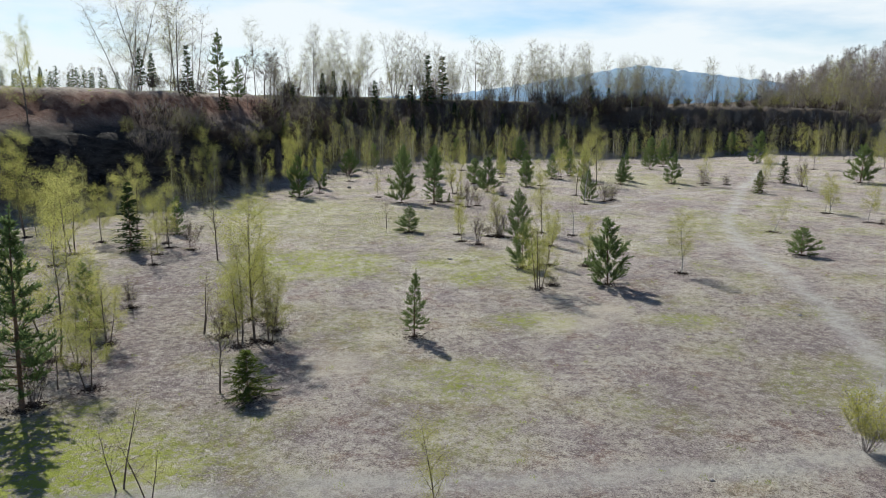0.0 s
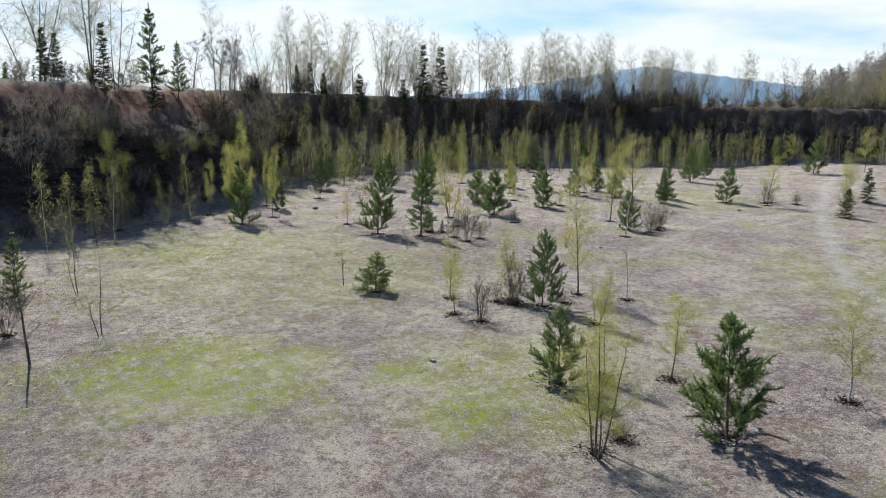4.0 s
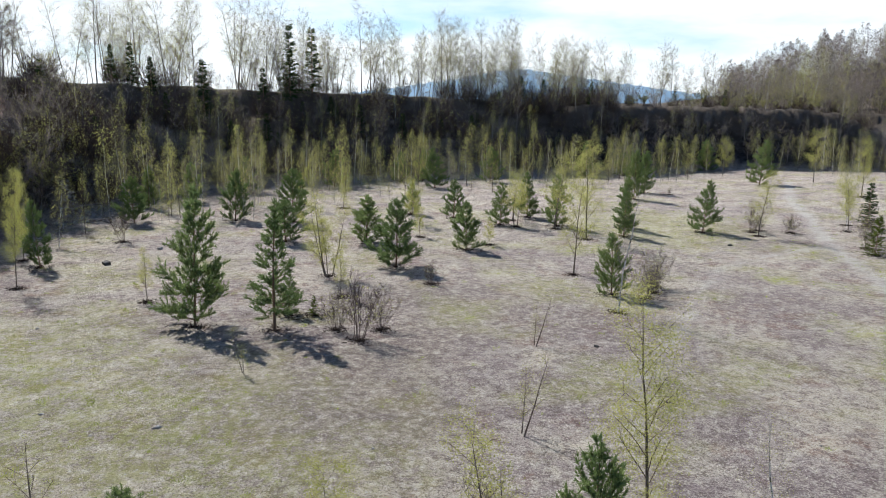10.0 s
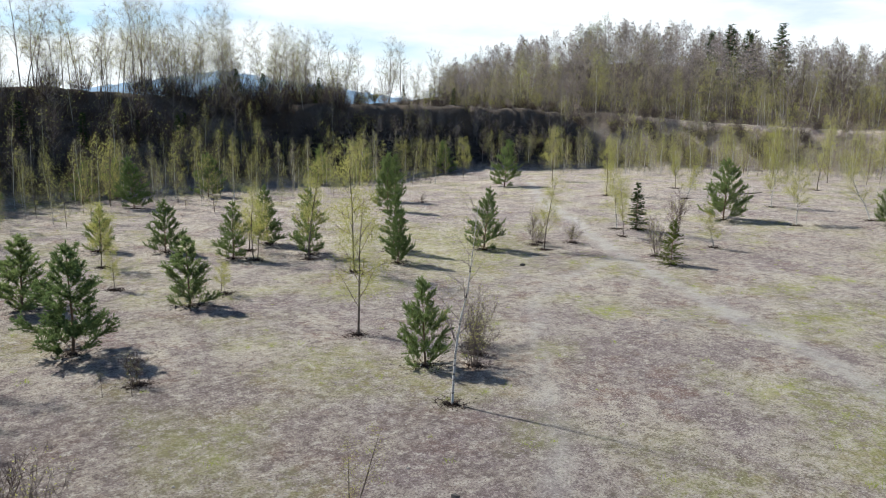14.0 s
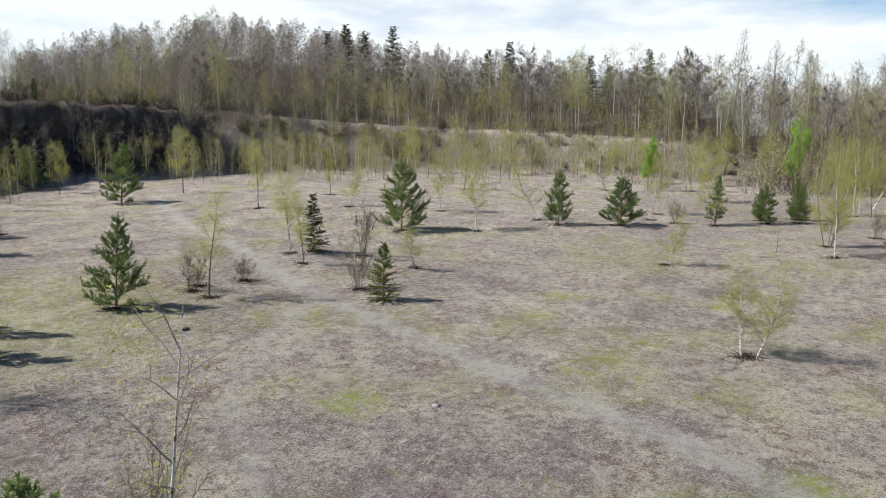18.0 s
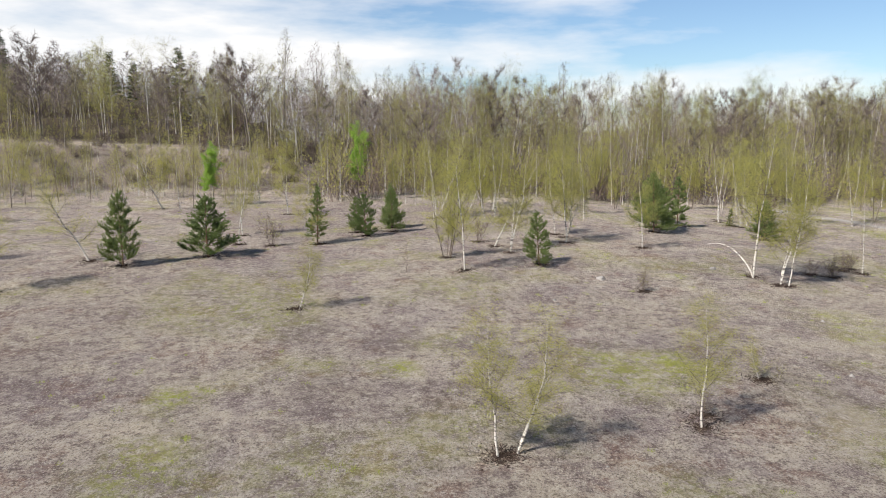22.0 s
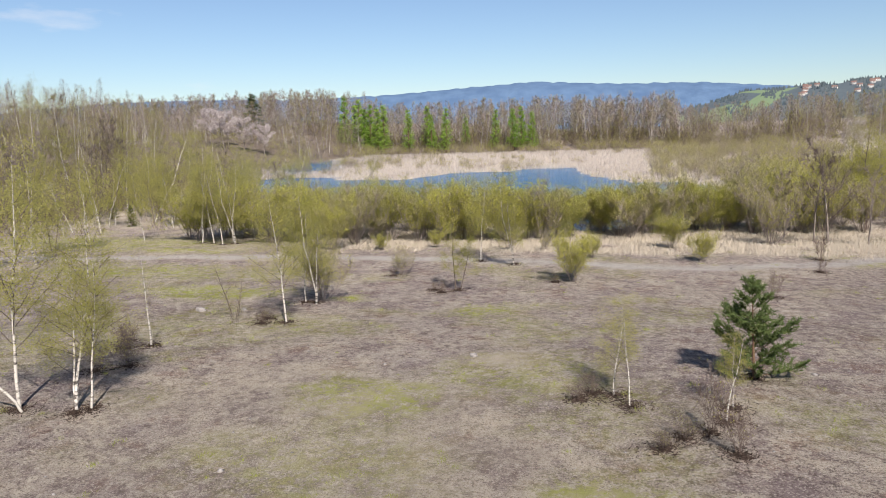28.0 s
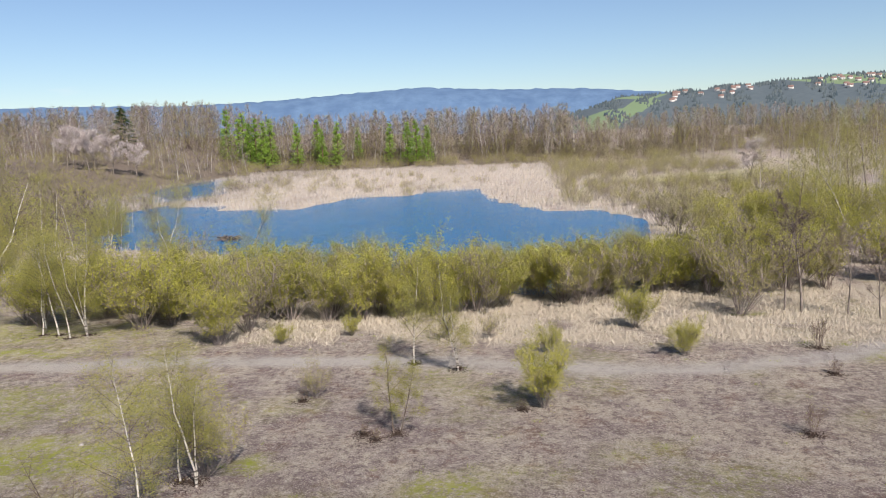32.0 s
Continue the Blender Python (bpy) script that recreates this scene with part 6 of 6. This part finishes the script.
hv, hq, HN, HR = [], [], 80, 14
for i in range(HN + 1):
    for j in range(HR + 1):
        hv.append(hill_place(181 + 41 * i / HN, j / HR))
for i in range(HN):
    for j in range(HR):
        b = i * (HR + 1) + j
        hq.append((b, b + 1, b + HR + 2, b + HR + 1))
tagged(new("hillside", mesh_from("hillside", hv, hq, [MAT_HILL], smooth_shade=True)), "far hillside of haze-tinted woods and green fields beyond the pond", "hill", kind="structure")
wood_v, wood_f, n0 = [], [], 0
for k in range(4200):
    a, f = far.uniform(182, 216), far.random()
    if math.sin(a * 2.1 + 3 * f) + math.sin(f * 17 + a) * 0.8 < 0.1 and f < 0.93:
        continue
    x, y, z = hill_place(a, f)
    r, h = far.uniform(3, 6), far.uniform(5, 11)
    wood_v += [(x - r, y, z - 3), (x + r * 0.3, y - r, z - 3), (x + r, y + r * 0.5, z - 3), (x - r * 0.2, y + r, z - 3), (x + far.uniform(-1.5, 1.5), y, z + h)]
    wood_f += [(n0 + i, n0 + (i + 1) % 4, n0 + 4) for i in range(4)]
    n0 += 5
# tree colour shifted to blue-grey, haze painted in as on the slope
MAT_FARWOOD = simple_material("hazy_hill_trees", (0.035, 0.055, 0.07), (0.085, 0.105, 0.11), 0.02)
tagged(new("hill_wood", mesh_from("hill_wood", wood_v, wood_f, [MAT_FARWOOD])), "dark haze-tinted spruce woods on the far hillside", "wood", kind="stuff")


def box(x0, x1, y0, y1, z0, z1):
    v = [(x, y, z) for z in (z0, z1) for y in (y0, y1) for x in (x0, x1)]
    return v, [(0, 2, 3, 1), (4, 5, 7, 6), (0, 1, 5, 4), (2, 6, 7, 3), (0, 4, 6, 2), (1, 3, 7, 5)]


def house():
    ob = new("house")
    wall = new("wall", mesh_from("wall", *box(-6, 6, -4, 4, -2, 5), [MAT_WALL]))
    roof = new("roof", mesh_from("roof", [(-6.6, -4.8, 4.8), (6.6, -4.8, 4.8), (6.6, 4.8, 4.8), (-6.6, 4.8, 4.8), (-6.6, 0, 9), (6.6, 0, 9)], [(0, 1, 5), (0, 5, 4), (2, 3, 4), (2, 4, 5), (0, 4, 3), (1, 2, 5)], [MAT_ROOF]))
    wall.parent = roof.parent = ob
    for wx in (-4, -1.4, 1.4, 4):
        for wz in (0.6, 3.0):
            pane = new("window", mesh_from("window", *box(wx - 0.6, wx + 0.6, 4.0, 4.06, wz, wz + 1.4), [MAT_PANE]))
            pane.parent = ob
    return tagged(ob, "small white house with brown roof on the far hillside", "house", "houses on the hillside")


first_house = house()
first_house.matrix_basis = pose(*hill_place(194.5, 0.66), rz=20)
for k in range(34):
    a, f = far.choice((far.uniform(190, 196), far.uniform(195, 205), far.uniform(200, 205))), far.uniform(0.45, 0.72)
    copy_thing(first_house, pose(*hill_place(a, f), rz=far.uniform(-40, 40)))


# ---- reeds, grass, stones ----
def scattered(count, x0, x1, y0, y1, seed):
    r = np.random.RandomState(seed)
    x, y = r.uniform(x0, x1, count), r.uniform(y0, y1, count)
    z, cover = lie(x, y)
    return r, x, y, z, cover


r, x, y, z, cover = scattered(80000, 15, 175, -200, 0, 41)
patch = waves(x, y, 30, 42)
ok = (z > -2.62) & (z < -2.1) & (inside_distance(x, y, POND) < -0.3) & (patch > -0.75) & (x > 24 + 5 * waves(x, y, 16, 48)) & ((y < -46) | (inside_distance(x, y, POND) > -4))
at = np.stack([x, y, z - 0.05], 1)[ok]
reed = Shape()
way = np.stack([r.normal(0, 0.25, len(at)), r.normal(0, 0.25, len(at)), r.uniform(0.5, 1.15, len(at))], 1)
reed.blades(at, way, 0.10, r)
tagged(new("reeds", mesh_from("reeds", *reed.arrays(), [MAT_REED])), "bed of pale dry reeds round the pond", "reeds", kind="stuff")

r, x, y, z, cover = scattered(60000, 18, 66, -3, 19, 43)
ok = r.rand(len(x)) < cover["straw"] * 0.9
at = np.stack([x, y, z - 0.02], 1)[ok]
straw = Shape()
way = np.stack([r.normal(0, 0.16, len(at)), r.normal(0, 0.16, len(at)), r.uniform(0.1, 0.4, len(at))], 1)
straw.blades(at, way, 0.05, r)
tagged(new("dry_grass", mesh_from("dry_grass", *straw.arrays(), [MAT_STRAW])), "flattened straw-coloured dry grass beside the pond", "grass", kind="stuff")

# cushions of fresh grass
r, x, y, z, cover = scattered(34000, -36, 100, 12, 132, 44)
ok = (r.rand(len(x)) < 0.05 + 0.42 * cover["grass"]) & (cover["rock"] + cover["litter"] < 0.2)
BLADES = 22
c0 = np.repeat(np.stack([x, y, z - 0.02], 1)[ok], BLADES, axis=0)
size = np.repeat(r.uniform(0.35, 1.0, ok.sum()) ** 2 * 1.6 + 0.15, BLADES)
c0[:, :2] += r.normal(0, 0.085, (len(c0), 2)) * size[:, None]
tuft = Shape()
way = np.stack([r.normal(0, 0.05, len(c0)), r.normal(0, 0.05, len(c0)), r.uniform(0.04, 0.13, len(c0))], 1) * (0.35 + 0.65 * size[:, None])
tuft.blades(c0, way, 0.02, r)
tagged(new("grass", mesh_from("grass", *tuft.arrays(), [MAT_GRASS])), "scattered yellow-green grass tufts on gravel", "grass", kind="stuff")

# thin dead stalks and crumbs
r, x, y, z, cover = scattered(230000, -36, 96, 12, 128, 45)
ok = (cover["rock"] + cover["litter"] + cover["track"] < 0.2) & (r.rand(len(x)) < 0.25 + 0.6 * smooth(-0.2, 0.5, waves(x, y, 6, 46)))
for name, label, mat, part_of in (("plant_litter", "dry dead stalks and twigs strewn over the floor", MAT_DEBRIS, ok & (np.arange(len(x)) % 2 == 0)),
                                  ("dry_grass", "thin bleached grass stalks over the quarry floor", MAT_STALK, ok & (np.arange(len(x)) % 2 == 1))):
    at = np.stack([x, y, z + 0.01], 1)[part_of]
    way = np.stack([r.normal(0, 0.07, len(at)), r.normal(0, 0.07, len(at)), np.abs(r.normal(0, 0.04, len(at)))], 1)
    stalk = Shape()
    stalk.blades(at, way, 0.02, r)
    tagged(new(name, mesh_from(name, *stalk.arrays(), [mat])), label, "litter", kind="stuff")

MAT_SHADE_LITTER = leaf_material("shade_dark_litter", (0.035, 0.026, 0.022), (0.085, 0.062, 0.052), 0.0)
# dead twigs and needles at the floor plants' feet, coloured dark to deepen shade
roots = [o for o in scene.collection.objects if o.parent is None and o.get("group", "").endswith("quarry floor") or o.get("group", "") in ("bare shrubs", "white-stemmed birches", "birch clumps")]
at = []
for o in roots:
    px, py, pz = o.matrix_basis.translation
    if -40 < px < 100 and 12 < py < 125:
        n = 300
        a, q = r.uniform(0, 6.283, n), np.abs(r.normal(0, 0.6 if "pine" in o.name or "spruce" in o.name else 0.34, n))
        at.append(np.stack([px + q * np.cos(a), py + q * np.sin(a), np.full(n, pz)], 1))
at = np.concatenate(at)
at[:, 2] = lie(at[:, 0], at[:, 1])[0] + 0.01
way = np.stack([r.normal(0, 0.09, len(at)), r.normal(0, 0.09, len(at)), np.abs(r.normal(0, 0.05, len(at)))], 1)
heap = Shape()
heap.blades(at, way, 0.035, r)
tagged(new("root_litter", mesh_from("root_litter", *heap.arrays(), [MAT_SHADE_LITTER])), "dead twigs heaped round the stems, coloured dark as shade", "litter", kind="stuff")


def stone_arrays(at, size, rs):
    base = np.array([(1, 0, 0), (-1, 0, 0), (0, 1, 0), (0, -1, 0), (0, 0, 0.7), (0, 0, -0.5)])
    tri = np.array([(0, 2, 4), (2, 1, 4), (1, 3, 4), (3, 0, 4), (2, 0, 5), (1, 2, 5), (3, 1, 5), (0, 3, 5)])
    v = base[None] * rs.uniform(0.55, 1.2, (len(at), 6, 1)) * size[:, None, None]
    a = rs.uniform(0, 6.283, len(at))
    c, d = np.cos(a)[:, None], np.sin(a)[:, None]
    v = np.stack([v[..., 0] * c - v[..., 1] * d, v[..., 0] * d + v[..., 1] * c, v[..., 2]], -1) + at[:, None]
    return v.reshape(-1, 3), (tri[None] + 6 * np.arange(len(at))[:, None, None]).reshape(-1, 3)


r, x, y, z, cover = scattered(16000, -34, 90, 12, 120, 47)
ok = (cover["rock"] + cover["litter"] < 0.2) & (r.rand(len(x)) < 0.22 + 0.5 * cover["track"])
at = np.stack([x, y, z], 1)[ok]
size = 0.03 + 0.05 * r.rand(len(at)) ** 3 + 0.10 * (r.rand(len(at)) > 0.985)
tagged(new("gravel", mesh_from("gravel", *stone_arrays(at, size, r), [MAT_STONE])), "pale loose stones scattered over the floor", "stones", kind="stuff")


# ---- single stones, logs and the bent birch ----
def rock(x, y, size, flat=0.6, label="grey angular boulder lying on the quarry floor", mat=MAT_STONE):
    """A blocky weathered stone."""
    bm = bmesh.new()
    bmesh.ops.create_icosphere(bm, subdivisions=2, radius=1)
    k = pick.uniform(0, 50)
    for v in bm.verts:
        p = v.co.copy()
        v.co = Vector([math.copysign(abs(c) ** 0.6, c) for c in p]) * (0.8 + 0.35 * noise.noise(p * 1.3 + Vector((k, 0, 0))))
        v.co.z *= flat
    bm.to_mesh(me := bpy.data.meshes.new("rock"))
    bm.free()
    me.materials.append(mat)
    ob = new("rock", me)
    ob.matrix_basis = Matrix.Translation((x, y, ground_z(x, y) + 0.15 * size)) @ Matrix.Rotation(pick.uniform(0, 6), 4, "Z") @ Matrix.Diagonal((size, size * 0.75, size, 1))
    return tagged(ob, label, "boulder", "boulders on the quarry floor")


MAT_DARK_STONE = simple_material("dark_stone", (0.05, 0.045, 0.043), (0.11, 0.10, 0.095), 5.0)
for x, y, size, dark in ((0.5, 46.8, 0.17, 0), (-11.7, 88.1, 0.35, 1), (57.7, 60.7, 0.28, 0), (59.3, 53.3, 0.24, 0), (60.4, 37.7, 0.33, 0), (44.6, 43.2, 0.2, 0), (30.1, 91.1, 0.2, 1), (12, 70.5, 0.12, 1),
                         (-9.5, 92, 0.25, 0), (58.2, 37.2, 0.2, 0)):
    if dark:
        rock(x, y, size, 0.6, "dark angular boulder lying on the quarry floor", MAT_DARK_STONE)
    else:
        rock(x, y, size)


def log(x, y, length, turn, thick=0.09, label="grey weathered log lying on the ground"):
    rs = np.random.RandomState(int(abs(x * 10)))
    stem = Shape()
    stem.tube(bent(rs, (0, 0, thick * 0.8), (1, 0, 0), length, 0.02, 7, 0.05), thick * np.linspace(1, 0.6, 7), 7)
    ob = new("log", mesh_from("log", *stem.arrays(), [MAT_GREY_BARK], smooth_shade=True))
    ob.matrix_basis = pose(x, y, ground_z(x, y), rz=turn)
    return tagged(ob, label, "log", "fallen logs")


log(69.5, 106, 3.2, -55)
for x, y, length, turn in ((-18.5, 104, 2.6, 20), (-17.2, 103.2, 2.0, -15), (-17.6, 102.4, 3.0, 8)):
    log(x, y, length, turn, 0.08, "grey weathered log lying on stone rubble")
r = np.random.RandomState(61)
at = np.stack([r.normal(-18.3, 1.5, 260), r.normal(104.2, 1.8, 260), np.zeros(260)], 1)
at[:, 2] = lie(at[:, 0], at[:, 1])[0] + 0.05
tagged(new("rubble", mesh_from("rubble", *stone_arrays(at, r.uniform(0.08, 0.35, 260), r), [MAT_STONE])), "grey stone rubble at the foot of the face", "rubble", kind="stuff")


def bent_birch(x, y, turn):
    """A birch stem bowed over in an arc, its tip hanging."""
    rs = np.random.RandomState(77)
    a = np.linspace(0, 1, 12)
    path = np.stack([2.9 * a ** 1.3, 0.15 * np.sin(a * 5), 1.75 * np.sin(np.clip(a * 1.28, 0, 1.35) * 1.5708) ** 0.85], 1)
    wood, twigs = Shape(), Shape()
    wood.tube(path, np.linspace(0.05, 0.014, 12), 6)
    at = along_path(path, rs.uniform(0.4, 1, 50))
    way = rs.normal(size=(50, 3)) * 0.2 + np.array([0.15, 0, 0.0])
    twigs.blades(at, way, 0.012, rs)
    ob = new("bent_birch")
    for nm, sh, mt in (("trunk", wood, MAT_BIRCH_BARK), ("crown", twigs, MAT_TWIG_RED)):
        child = new(nm, mesh_from(nm, *sh.arrays(), [mt], smooth_shade=nm == "trunk"))
        child.parent = ob
        tagged(child, kind="" if nm == "trunk" else "stuff")
    ob.matrix_basis = pose(x, y, ground_z(x, y) - 0.05, rz=turn)
    return tagged(ob, "white birch stem bowed over in an arc", "birch")


bent_birch(57.1, 52.1, 35)
r = np.random.RandomState(62)
nest = Shape()
nest.blades(np.stack([r.normal(0, 0.9, 160), r.normal(0, 0.5, 160), r.uniform(-0.2, 0.5, 160)], 1), r.normal(size=(160, 3)) * np.array([0.8, 0.6, 0.25]), 0.12, r)
nest_ob = new("brush_heap", mesh_from("brush_heap", *nest.arrays(), [MAT_YOUNG_BARK]))
nest_ob.matrix_basis = pose(82.5, -32.3, -2.4)
tagged(nest_ob, "heap of dead branches standing out of the pond", "brush heap", kind="stuff")
